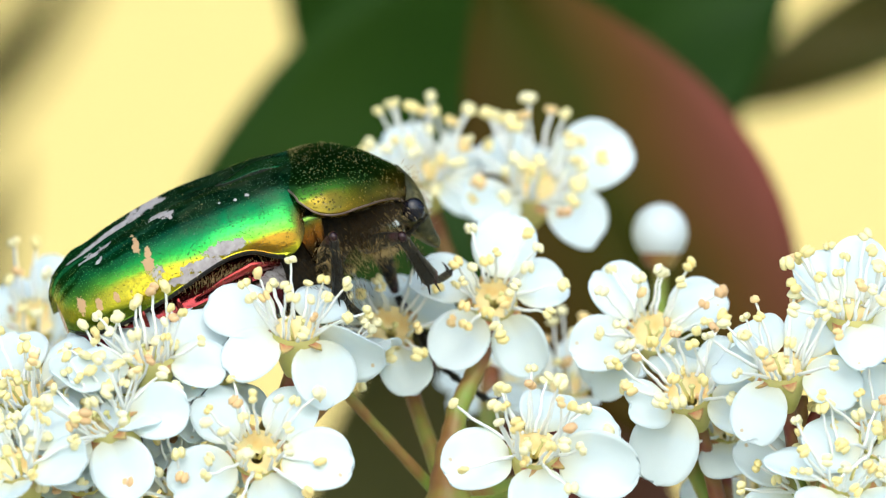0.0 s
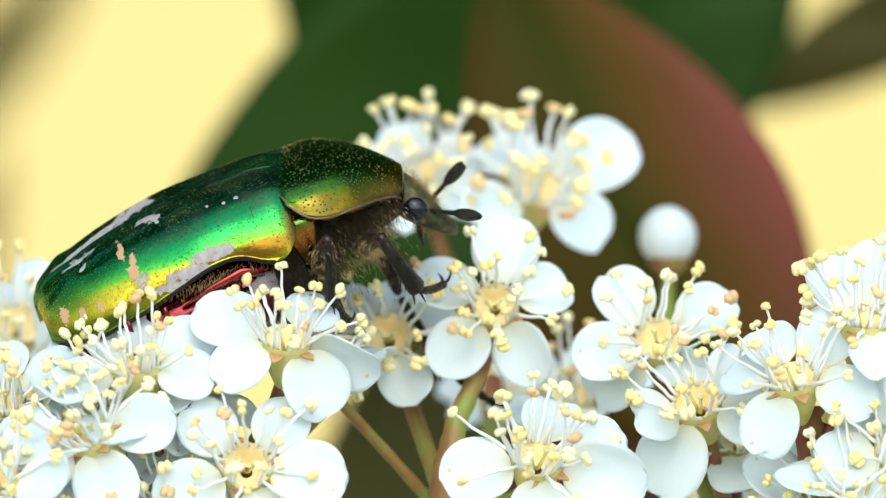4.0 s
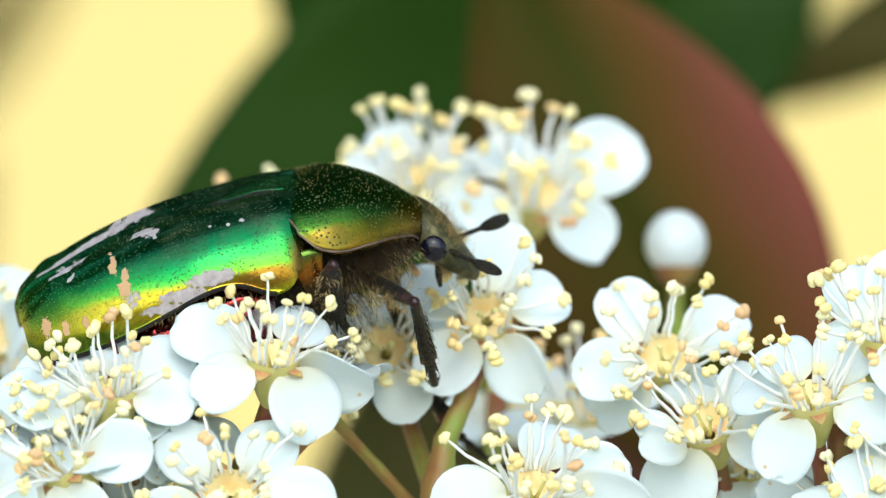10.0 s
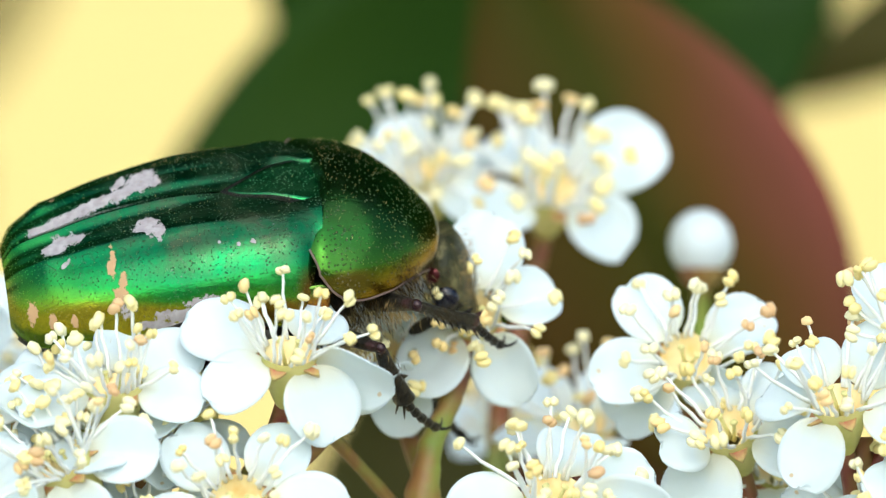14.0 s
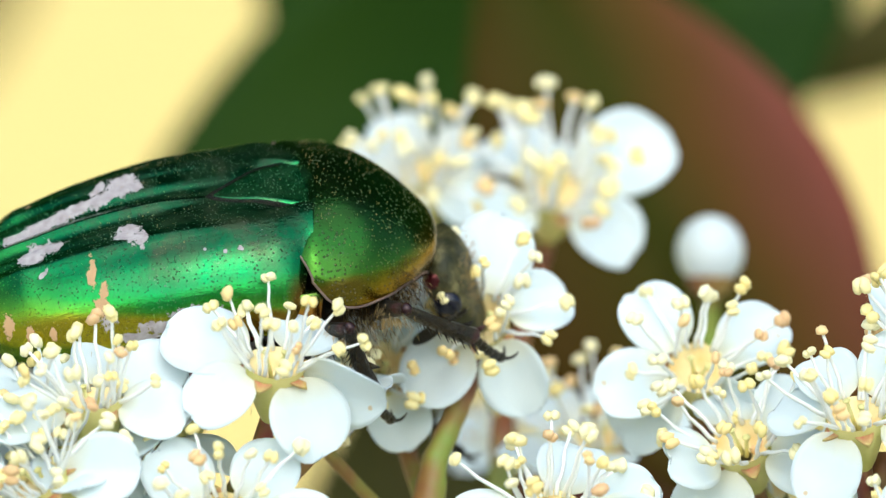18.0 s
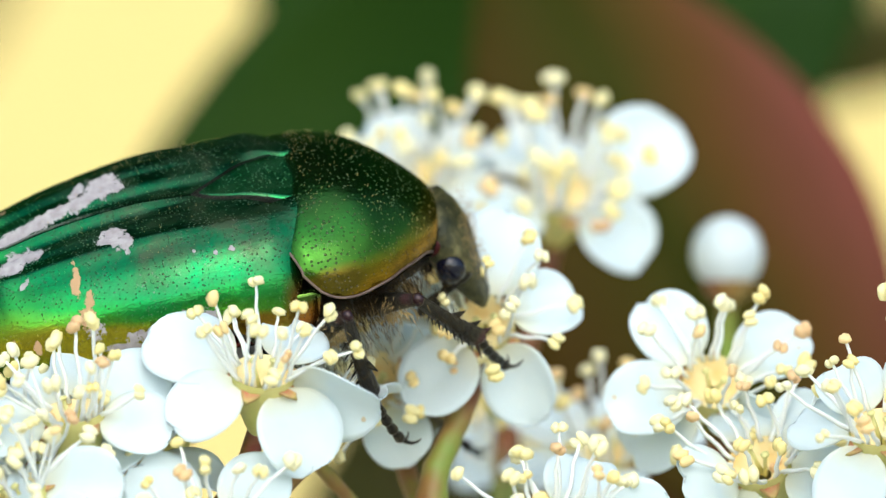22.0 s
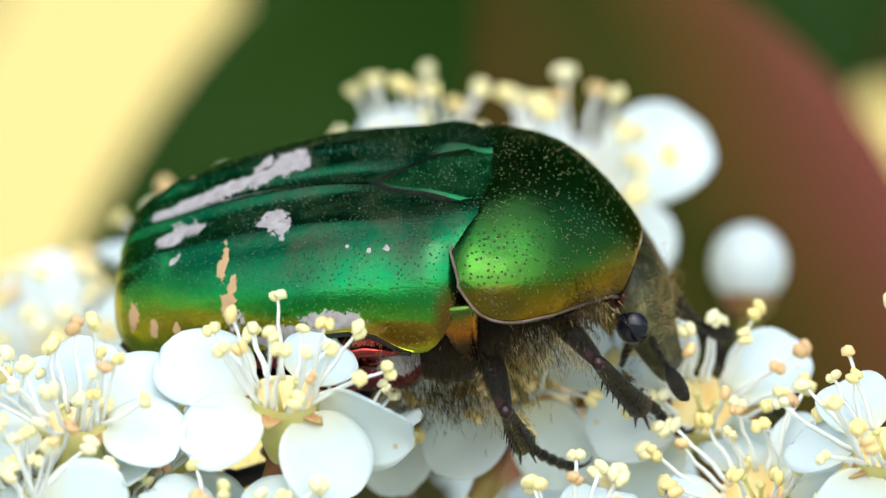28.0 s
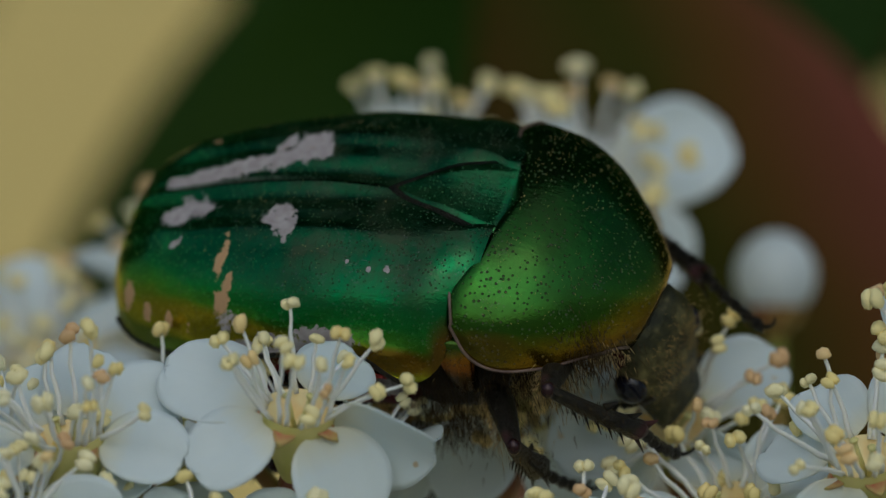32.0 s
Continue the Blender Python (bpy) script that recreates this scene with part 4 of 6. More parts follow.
def down(name, place, count, length, mat, seed):
    """Short fine hairs standing on a curved back."""
    rnd = random.Random(seed)
    vs, fs = [], []
    for _ in range(count):
        p, d = place(rnd)
        d = (d + Vector([rnd.uniform(-0.5, 0.5) for _ in range(3)])).normalized()
        a, b = d.orthogonal().normalized() * 0.008, p + d * length * rnd.uniform(0.5, 1.2)
        c = d.cross(a)
        k = len(vs)
        vs += [(p + a) * MM, (p - a * 0.5 + c * 0.87) * MM, (p - a * 0.5 - c * 0.87) * MM, b * MM]
        fs += [(k, k + 1, k + 3), (k + 1, k + 2, k + 3), (k + 2, k, k + 3)]
    return mesh(name, vs, fs, mat)


def on_pronotum(rnd):
    x, s = rnd.uniform(2.4, 6.3), rnd.uniform(-0.75, 0.75)
    return dome(x, s, FTOP, FWIDE, FRIM, 2.18) - HINGE, Vector((0.2, 0.8 * s, 1))


def on_back(rnd):
    x, s = rnd.uniform(-6.5, 1.5), rnd.uniform(-0.6, 0.6)
    p = dome(x, s, TOP, WIDE, RIM, 2.35)
    return p + Vector((0, 0, -0.05 - dip(x, p.y))), Vector((-0.3, 0.7 * s, 1))


part("hairs", down("hairs", on_pronotum, 420, 0.09, SETAE, 21), pronotum, "fine tan hairs")["kind"] = "stuff"
part("hairs", down("hairs", on_back, 600, 0.09, SETAE, 22), beetle, "fine tan hairs")["kind"] = "stuff"


def edge_tube(name, pts, r, mat, parent, label):
    part(name, mesh(name, *tube([Vector(p) * MM for p in pts], [r * MM] * len(pts), 6), mat), parent, label)


for sgn in (-1, 1):
    rim_line = []
    for i in range(36):
        p = dome(-9.5 + 9.6 * i / 35, sgn * 0.999, TOP, WIDE, RIM)
        rim_line.append((p.x, p.y, p.z - 0.03))
    edge_tube("rim", rim_line, 0.095, CHITIN, beetle, "dark rim of the wing case")
    bead = []
    for i in range(21, 0, -1):
        p = pronotum_point(0.004, sgn * (1 - 0.047 * i))
        bead.append((p.x, p.y, p.z + 0.03))
    for i in range(22):
        u = i / 21
        p = dome(1.7 + 4.95 * u, sgn * 0.999, FTOP, FWIDE, FRIM, 2.18)
        dx = (0.30 - u) * hind_edge(1.0) if u < 0.30 else 0.0
        dx += (u - 0.6) / 0.4 * -0.40 if u > 0.6 else 0.0
        bead.append((p.x + dx - HINGE.x, p.y + sgn * 0.07, p.z - HINGE.z))
    edge_tube("bead", bead, 0.05, BEAD, pronotum, "thin brown bead along the margin")


def head_mesh():
    st = [(-0.75, 1.1, 0.10, -0.9), (-0.3, 1.32, 0.28, -1.0), (0.0, 1.5, 0.38, -1.1), (0.6, 1.66, 0.48, -1.2), (1.2, 1.56, 0.46, -1.05), (1.8, 1.36, 0.40, -0.85), (2.4, 1.20, 0.34, -0.6), (2.9, 1.12, 0.36, -0.32), (3.15, 1.06, 0.30, -0.12), (3.25, 0.92, 0.18, -0.02)]
    return mesh("head", *loft(st, 22, 2.6), HEADM)


NECK = Vector((6.5, 0, 0.45))
head = part("head", head_mesh(), beetle, "dull bronze head dusted with pollen", Matrix.Translation(NECK * MM))
for s in (-1, 1):
    part("eye", mesh("eye", *moved(blob(0.56 * MM, 0.40 * MM, 0.52 * MM, 12, 16), pose(1.15 * MM, s * 1.55 * MM, -0.32 * MM)), EYE), head, "shiny blue-black eye")
    part("mouthpart", mesh("mouthpart", *joined(tube([Vector(p) * MM for p in ((1.7, s * 0.7, -0.6), (2.2, s * 0.8, -1.0), (2.6, s * 0.7, -1.25))], [0.16 * MM, 0.14 * MM, 0.08 * MM], 7)), CHITIN), head)
for s in (-1, 1):
    part("temple", mesh("temple", *moved(blob(0.42 * MM, 0.20 * MM, 0.36 * MM, 10, 14), pose(0.28 * MM, s * 1.40 * MM, -0.55 * MM)), TEMPLE), head, "smooth dark red temple")
part("head_fuzz", fuzz("head_fuzz", [((0.8, -0.6, 0.45), (0.6, 0.5, 0.05), (-0.2, -0.2, 1.0), 160), ((0.8, 0.6, 0.45), (0.6, 0.5, 0.05), (-0.2, 0.2, 1.0), 160), ((1.6, -0.9, -0.6), (0.4, 0.2, 0.1), (0.2, -0.4, -0.9), 120)], 0.28, SETAE, 8), head)


def antenna_mesh():
    """Stalk of beads with a closed fan of three leaves, along x."""
    beads = [moved(blob(0.13 * MM, 0.11 * MM, 0.11 * MM, 6, 8), pose(x * MM, 0, 0)) for x in (0.28, 0.46, 0.64, 0.82, 0.98)]
    scape = tube([Vector((-0.1, 0, 0)) * MM, Vector((0.3, 0, 0)) * MM], [0.10 * MM, 0.14 * MM], 7)
    club = [moved(blob(0.62 * MM, 0.10 * MM, 0.24 * MM, 8, 10), pose(1.62 * MM, k * 0.13 * MM, 0, 0, 0, k * 5)) for k in (-1, 0, 1)]
    return mesh("antenna", *joined(scape, *beads, *club), CHITIN)


ANTENNA = antenna_mesh()
near_antenna = part("antenna", ANTENNA, head, "black clubbed antenna")
far_antenna = part("antenna", ANTENNA, head, "black clubbed antenna")


def femur_mesh(L):
    pts = [Vector((L * u, 0, 0.10 * math.sin(math.pi * u))) * MM for u in (0, 0.12, 0.3, 0.5, 0.7, 0.88, 1.0)]
    return mesh("femur", *tube(pts, [r * MM for r in (0.26, 0.42, 0.48, 0.45, 0.39, 0.31, 0.24)], 12, 0.75), CHITIN)


def tibia_mesh(L, teeth):
    pts = [Vector((L * u, 0, -0.06 * math.sin(math.pi * u))) * MM for u in (0, 0.1, 0.3, 0.55, 0.8, 0.94, 1.0)]
    body = tube(pts, [r * MM for r in (0.21, 0.26, 0.29, 0.33, 0.39, 0.43, 0.27)], 10, 0.75)
    spikes = [tube([Vector((L * u, 0, 0.18)) * MM, Vector((L * u + 0.26, 0, 0.54)) * MM], [0.16 * MM, 0.02 * MM], 6) for u in teeth]
    spikes += [tube([Vector((L * u, s * 0.22, -0.22)) * MM, Vector((L * u + 0.30, s * 0.34, -0.46)) * MM], [0.05 * MM, 0.012 * MM], 4) for u in (0.3, 0.42, 0.54, 0.66, 0.78) for s in (-1, 0.3, 1)]
    spurs = [tube([Vector((L * 0.95, s * 0.15, -0.2)) * MM, Vector((L * 0.95 + 0.5, s * 0.25, -0.5)) * MM], [0.08 * MM, 0.015 * MM], 5) for s in (-1, 1)]
    return mesh("tibia", *joined(body, *spikes, *spurs), CHITIN)


def tarsus_mesh(L):
    n = 5
    pieces = []
    for k in range(n):
        a, b = L * 0.86 * k / n, L * 0.86 * (k + 1) / n
        z = [-0.10 * math.sin(math.pi * q / L) for q in (a, b)]
        pieces.append(tube([Vector((a, 0, z[0])) * MM, Vector((a * 0.3 + b * 0.7, 0, z[1])) * MM, Vector((b, 0, z[1])) * MM], [0.12 * MM, 0.20 * MM, 0.14 * MM], 8))
    for s in (-1, 1):
        pieces.append(tube([Vector((L * (0.84 + 0.16 * math.sin(q)), s * 0.16 * q, 0.34 * (1 - math.cos(q)))) * MM for q in (0, 0.5, 1.0, 1.5, 2.0)], [0.08 * MM, 0.075 * MM, 0.06 * MM, 0.045 * MM, 0.012 * MM], 6))
    return mesh("tarsus", *joined(*pieces), CHITIN)


def leg(name, lf, lt, la, teeth):
    out = []
    fe = part("femur", femur_mesh(lf), beetle, name + " femur, dark and bristly")
    part("knee", mesh("knee", *moved(blob(0.25 * MM, 0.22 * MM, 0.25 * MM, 8, 10), pose(lf * MM, 0, 0)), KNEE), fe, "dark red knee")
    ti = part("tibia", tibia_mesh(lt, teeth), beetle, name + " tibia, dark with small teeth")
    ta = part("tarsus", tarsus_mesh(la), beetle, name + " jointed foot with two claws")
    part("leg_fuzz", fuzz("leg_fuzz", [((lf * 0.5, 0, -0.35), (lf * 0.22, 0.2, 0.1), (0.2, 0, -0.9), 160), ((lf * 0.5, -0.42, 0.0), (lf * 0.25, 0.06, 0.25), (0.5, -0.8, -0.2), 80)], 0.26, SETAE, 3), fe)
    part("leg_fuzz", fuzz("leg_fuzz", [((lt * 0.55, 0, -0.2), (lt * 0.2, 0.15, 0.1), (0.6, 0, -0.8), 90), ((lt * 0.5, -0.25, 0.0), (lt * 0.25, 0.06, 0.18), (0.6, -0.7, -0.2), 120)], 0.18, DARK_SETAE, 4), ti)
    return fe, ti, ta


fore_leg = leg("fore leg", 3.9, 3.7, 3.0, (0.55, 0.8, 0.97))
mid_leg = leg("middle leg", 3.8, 3.2, 3.1, (0.6,))
far_leg = leg("far fore leg", 3.9, 3.7, 3.0, (0.55, 0.8, 0.97))
far_mid_leg = leg("far middle leg", 3.8, 3.2, 3.1, (0.6,))
hind_leg = leg("hind leg", 3.8, 3.4, 3.4, (0.6,))


def motions():
    def bone(ax, ay, az, bx, by, bz):
        return along((ax * MM, ay * MM, az * MM), (bx * MM, by * MM, bz * MM))

    def sway(key, rows):
        for ob in FLOWERS.get(key, ()):
            x, y, z = ob.matrix_basis.translation
            walk(ob, [(t, pose(x + a * MM, y, z + b * MM)) for t, a, b in rows])

    walk(beetle, [(0, pose(-0.00789, 0.00200, 0.00038, 10.0, -19.7, 6.8)), (1, pose(-0.00789, 0.00200, 0.00037, 10.2, -19.3, 6.6)), (2, pose(-0.00789, 0.00200, 0.00039, 10.3, -19.6, 5.6)),
        (3, pose(-0.00787, 0.00200, 0.00039, 10.7, -19.6, 4.7)), (3.5, pose(-0.00786, 0.00200, 0.00042, 11.0, -20.1, 4.6)), (5.5, pose(-0.00774, 0.00200, 0.00044, 12.1, -20.9, 2.7)),
        (6, pose(-0.00770, 0.00200, 0.00044, 12.2, -20.8, 2.4)), (7, pose(-0.00761, 0.00200, 0.00040, 12.5, -20.2, 2.7)), (7.5, pose(-0.00746, 0.00200, 0.00036, 13.7, -19.6, 2.0)),
        (8, pose(-0.00727, 0.00200, 0.00024, 14.3, -17.7, 2.6)), (8.5, pose(-0.00721, 0.00200, 0.00021, 14.2, -17.3, 2.8)), (9, pose(-0.00723, 0.00200, 0.00017, 13.5, -16.9, 3.6)),
        (9.5, pose(-0.00725, 0.00200, 0.00011, 13.4, -16.1, 4.2)), (10, pose(-0.00725, 0.00200, -0.00033, 13.2, -14.9, 4.0)), (10.5, pose(-0.00662, 0.00200, -0.00007, 16.1, -15.4, 5.5)),
        (11, pose(-0.00684, 0.00200, 0.00010, 22.0, -15.4, 8.2)), (11.5, pose(-0.00673, 0.00200, 0.00041, 26.4, -15.5, 7.8)), (12, pose(-0.00692, 0.00200, 0.00028, 30.8, -11.4, 4.6)),
        (12.5, pose(-0.00711, 0.00200, 0.00025, 33.6, -8.9, 3.7)), (13, pose(-0.00683, 0.00200, 0.00040, 34.4, -7.1, 2.9)), (13.5, pose(-0.00683, 0.00200, 0.00039, 34.3, -6.5, 2.7)),
        (14, pose(-0.00688, 0.00200, 0.00039, 34.8, -6.8, 3.4)), (14.5, pose(-0.00682, 0.00200, 0.00043, 35.4, -7.1, 3.5)), (16.5, pose(-0.00696, 0.00200, 0.00044, 35.4, -8.6, 3.1)),
        (17, pose(-0.00699, 0.00200, 0.00039, 35.2, -8.5, 2.8)), (18, pose(-0.00699, 0.00200, 0.00029, 34.6, -7.3, 3.6)), (19, pose(-0.00698, 0.00200, 0.00028, 34.8, -7.3, 3.9)),
        (20, pose(-0.00709, 0.00200, 0.00030, 35.0, -7.3, 5.4)), (21, pose(-0.00704, 0.00200, 0.00036, 34.7, -8.4, 5.6)), (22, pose(-0.00697, 0.00200, 0.00054, 35.5, -10.0, 4.4)),
        (22.5, pose(-0.00700, 0.00200, 0.00067, 31.4, -16.0, 4.4)), (23, pose(-0.00662, 0.00200, 0.00076, 29.4, -20.3, 5.7)), (23.5, pose(-0.00602, 0.00200, 0.00100, 31.5, -21.3, 4.3)),
        (24, pose(-0.00525, 0.00200, 0.00126, 37.2, -20.2, -5.4)), (24.5, pose(-0.00437, 0.00200, 0.00142, 34.4, -21.3, -11.3)), (25, pose(-0.00325, 0.00200, 0.00140, 29.2, -19.0, -11.4)),
        (25.5, pose(-0.00264, 0.00200, 0.00131, 26.8, -17.0, -9.3)), (26, pose(-0.00157, 0.00200, 0.00124, 27.0, -11.6, -7.0)), (26.5, pose(-0.00087, 0.00200, 0.00119, 25.2, -9.8, -3.9)),
        (28.5, pose(-0.00025, 0.00200, 0.00079, 40.6, -0.9, -14.5)), (29, pose(0.00002, 0.00200, 0.00078, 41.5, 0.0, -14.5)), (29.5, pose(-0.00011, 0.00200, 0.00084, 42.2, -0.5, -17.4)),
        (30, pose(-0.00002, 0.00200, 0.00080, 43.5, 0.8, -17.2)), (30.5, pose(0.00001, 0.00200, 0.00087, 42.7, 0.5, -16.0)), (31, pose(0.00009, 0.00200, 0.00082, 43.0, 3.8, -18.0)),
        (31.5, pose(0.00009, 0.00200, 0.00081, 43.0, 4.6, -19.3)), (32, pose(0.00012, 0.00200, 0.00083, 43.7, 5.1, -19.6))])
    walk(pronotum, [(0, pose(0.0022, 0, 0.0015, -2.3, -1.3, -3.0)), (1, pose(0.0022, 0, 0.0015, -1.9, -1.9, -3.1)), (2, pose(0.0022, 0, 0.0015, -1.9, -1.1, -3.6)),
        (3, pose(0.0022, 0, 0.0015, -2.2, -1.9, -4.2)), (3.5, pose(0.0022, 0, 0.0015, -2.0, -2.6, -3.9)), (5.5, pose(0.0022, 0, 0.0015, -2.5, -2.9, -4.0)),
        (6, pose(0.0022, 0, 0.0015, -2.4, -3.0, -3.9)), (7, pose(0.0022, 0, 0.0015, -1.5, -2.3, -3.2)), (7.5, pose(0.0022, 0, 0.0015, -1.3, -3.8, -2.7)),
        (8, pose(0.0022, 0, 0.0015, -0.4, -4.6, -0.5)), (8.5, pose(0.0022, 0, 0.0015, -0.9, -3.2, -1.0)), (9, pose(0.0022, 0, 0.0015, -1.2, -1.6, -2.3)),
        (9.5, pose(0.0022, 0, 0.0015, -1.3, -0.7, -2.3)), (10, pose(0.0022, 0, 0.0015, -1.9, -1.9, -2.4)), (10.5, pose(0.0022, 0, 0.0015, -0.6, -1.1, 0.3)),
        (11, pose(0.0022, 0, 0.0015, 1.1, 2.3, 2.6)), (11.5, pose(0.0022, 0, 0.0015, 2.1, 5.7, 3.6)), (12, pose(0.0022, 0, 0.0015, 0.5, 5.1, 1.2)), (12.5, pose(0.0022, 0, 0.0015, 1.5, 5.5, 0.6)),
        (13, pose(0.0022, 0, 0.0015, 2.1, 5.4, 1.0)), (13.5, pose(0.0022, 0, 0.0015, 2.3, 4.1, 0.9)), (14, pose(0.0022, 0, 0.0015, 2.4, 4.3, 1.6)), (14.5, pose(0.0022, 0, 0.0015, 2.4, 2.8, 2.3)),
        (16.5, pose(0.0022, 0, 0.0015, 1.1, 2.5, 1.6)), (17, pose(0.0022, 0, 0.0015, 1.4, 3.4, 1.3)), (18, pose(0.0022, 0, 0.0015, 2.0, 2.1, 2.6)), (19, pose(0.0022, 0, 0.0015, 2.0, 1.2, 2.0)),
        (20, pose(0.0022, 0, 0.0015, 0.9, -1.1, 1.5)), (21, pose(0.0022, 0, 0.0015, -0.1, -2.7, 2.7)), (22, pose(0.0022, 0, 0.0015, -1.9, -4.9, 0.8)),
        (22.5, pose(0.0022, 0, 0.0015, -1.7, -4.4, 0.6)), (23, pose(0.0022, 0, 0.0015, -1.6, -0.4, -0.1)), (23.5, pose(0.0022, 0, 0.0015, -1.0, 2.1, 0.7)),
        (24, pose(0.0022, 0, 0.0015, 0.6, 5.5, 0.6)), (24.5, pose(0.0022, 0, 0.0015, 1.8, 8.6, 0.8)), (25, pose(0.0022, 0, 0.0015, 3.2, 11.4, 0.6)), (25.5, pose(0.0022, 0, 0.0015, 3.0, 9.7, 1.8)),
        (26, pose(0.0022, 0, 0.0015, 2.6, 9.0, 1.0)), (26.5, pose(0.0022, 0, 0.0015, 2.3, 9.2, 0.4)), (28.5, pose(0.0022, 0, 0.0015, -2.4, 4.0, 0.6)),
        (29, pose(0.0022, 0, 0.0015, -3.0, 2.2, -0.3)), (29.5, pose(0.0022, 0, 0.0015, -3.8, 1.4, -0.8)), (30, pose(0.0022, 0, 0.0015, -3.2, 3.0, -1.1)),
        (30.5, pose(0.0022, 0, 0.0015, -1.7, 8.3, -1.3)), (31, pose(0.0022, 0, 0.0015, 0.3, 8.4, -2.3)), (31.5, pose(0.0022, 0, 0.0015, 1.1, 8.9, -1.8)),
        (32, pose(0.0022, 0, 0.0015, 1.3, 8.2, -1.6))])
    walk(head, [(0, pose(0.00665, 0.00004, 0.00042, -40, 82, -37)), (2.5, pose(0.00648, 0.00001, 0.00021, -44, 83, -43)), (3, pose(0.00660, -0.00006, 0.00050, -15, 73, -19)),
        (3.5, pose(0.00655, -0.00006, 0.00039, -9, 64, -13)), (5.5, pose(0.00656, -0.00011, 0.00046, -11, 63, -15)), (6, pose(0.00660, -0.00013, 0.00036, -20, 73, -24)),
        (7, pose(0.00669, -0.00010, 0.00025, -13, 62, -13)), (8, pose(0.00676, 0.00010, 0.00040, -14, 62, -10)), (8.5, pose(0.00658, -0.00000, 0.00022, -16, 71, -17)),
        (9, pose(0.00665, -0.00013, 0.00020, -21, 76, -26)), (9.5, pose(0.00667, -0.00014, 0.00016, -11, 68, -15)), (10, pose(0.00684, -0.00017, 0.00049, -7, 64, -18)),
        (10.5, pose(0.00683, 0.00005, -0.00002, -31, 79, -28)), (11, pose(0.00742, 0.00014, -0.00075, -83, 85, -99)), (12, pose(0.00756, 0.00010, -0.00101, -102, 84, -115)),
        (13, pose(0.00731, 0.00020, -0.00112, -42, 81, -54)), (14.5, pose(0.00718, 0.00029, -0.00103, -31, 79, -43)), (16.5, pose(0.00725, 0.00020, -0.00106, -31, 79, -44)),
        (19, pose(0.00732, 0.00031, -0.00077, -21, 72, -33)), (21, pose(0.00743, 0.00036, -0.00037, -24, 71, -33)), (22, pose(0.00727, 0.00027, 0.00010, -26, 73, -35)),
        (22.5, pose(0.00724, 0.00028, 0.00040, -22, 69, -27)), (23, pose(0.00709, 0.00010, -0.00006, -22, 70, -25)), (23.5, pose(0.00705, 0.00005, -0.00036, -26, 74, -28)),
        (24, pose(0.00669, 0.00003, -0.00086, -23, 75, -39)), (24.5, pose(0.00642, 0.00003, -0.00096, -25, 76, -34)), (25, pose(0.00634, 0.00005, -0.00111, -17, 69, -28)),
        (25.5, pose(0.00636, 0.00016, -0.00087, -17, 73, -16)), (26, pose(0.00695, 0.00025, -0.00114, -40, 80, -59)), (26.5, pose(0.00693, 0.00024, -0.00114, -76, 83, -93)),
        (28.5, pose(0.00658, 0.00003, -0.00101, -65, 69, -65)), (29, pose(0.00658, -0.00002, -0.00073, -58, 73, -56)), (29.5, pose(0.00657, -0.00011, -0.00072, -64, 72, -60)),
        (30, pose(0.00667, -0.00020, -0.00098, 145, 87, 132)), (30.5, pose(0.00644, -0.00024, -0.00141, 143, 88, 132)), (31, pose(0.00634, -0.00031, -0.00138, 145, 89, 129)),
        (32, pose(0.00634, -0.00027, -0.00138, 77, 90, 63))])
    walk(near_antenna, [(0, pose(0.0017, -0.00125, 0.0001, 0, 70, -20)), (2.5, pose(0.0017, -0.00125, 0.0001, 0, 70, -20)), (2.75, pose(0.0017, -0.00125, 0.0001, 0, 25, -22)), (3, pose(0.0017, -0.00125, 0.0001, 0, -20, -25)), (3.5, pose(0.0017, -0.00125, 0.0001, 0, -35, -25)), (5.5, pose(0.0017, -0.00125, 0.0001, 0, -45, -25)), (6, pose(0.0017, -0.00125, 0.0001, 0, -35, -20)), (7, pose(0.0017, -0.00125, 0.0001, 0, -55, -30)), (8, pose(0.0017, -0.00125, 0.0001, 0, -45, -25)), (9, pose(0.0017, -0.00125, 0.0001, 0, -40, -15)), (10, pose(0.0017, -0.00125, 0.0001, 0, -30, -20)), (10.5, pose(0.0017, -0.00125, 0.0001, 0, 0, -15)), (11, pose(0.0017, -0.00125, 0.0001, 0, 70, -20)), (22, pose(0.0017, -0.00125, 0.0001, 0, 70, -20)), (22.25, pose(0.0017, -0.00125, 0.0001, 0, 10, -20)), (22.5, pose(0.0017, -0.00125, 0.0001, 0, -50, -25)), (23.6, pose(0.0017, -0.00125, 0.0001, 0, -50, -25)), (23.85, pose(0.0017, -0.00125, 0.0001, 0, 5, -20)), (24.1, pose(0.0017, -0.00125, 0.0001, 0, 60, -20)), (25.5, pose(0.0017, -0.00125, 0.0001, 0, 60, -20)), (25.75, pose(0.0017, -0.00125, 0.0001, 0, 10, -20)), (26, pose(0.0017, -0.00125, 0.0001, 0, -40, -20)), (26.5, pose(0.0017, -0.00125, 0.0001, 0, -10, -20)), (29, pose(0.0017, -0.00125, 0.0001, 0, -30, -20)), (30, pose(0.0017, -0.00125, 0.0001, 0, 40, -20)), (32, pose(0.0017, -0.00125, 0.0001, 0, 60, -20))])
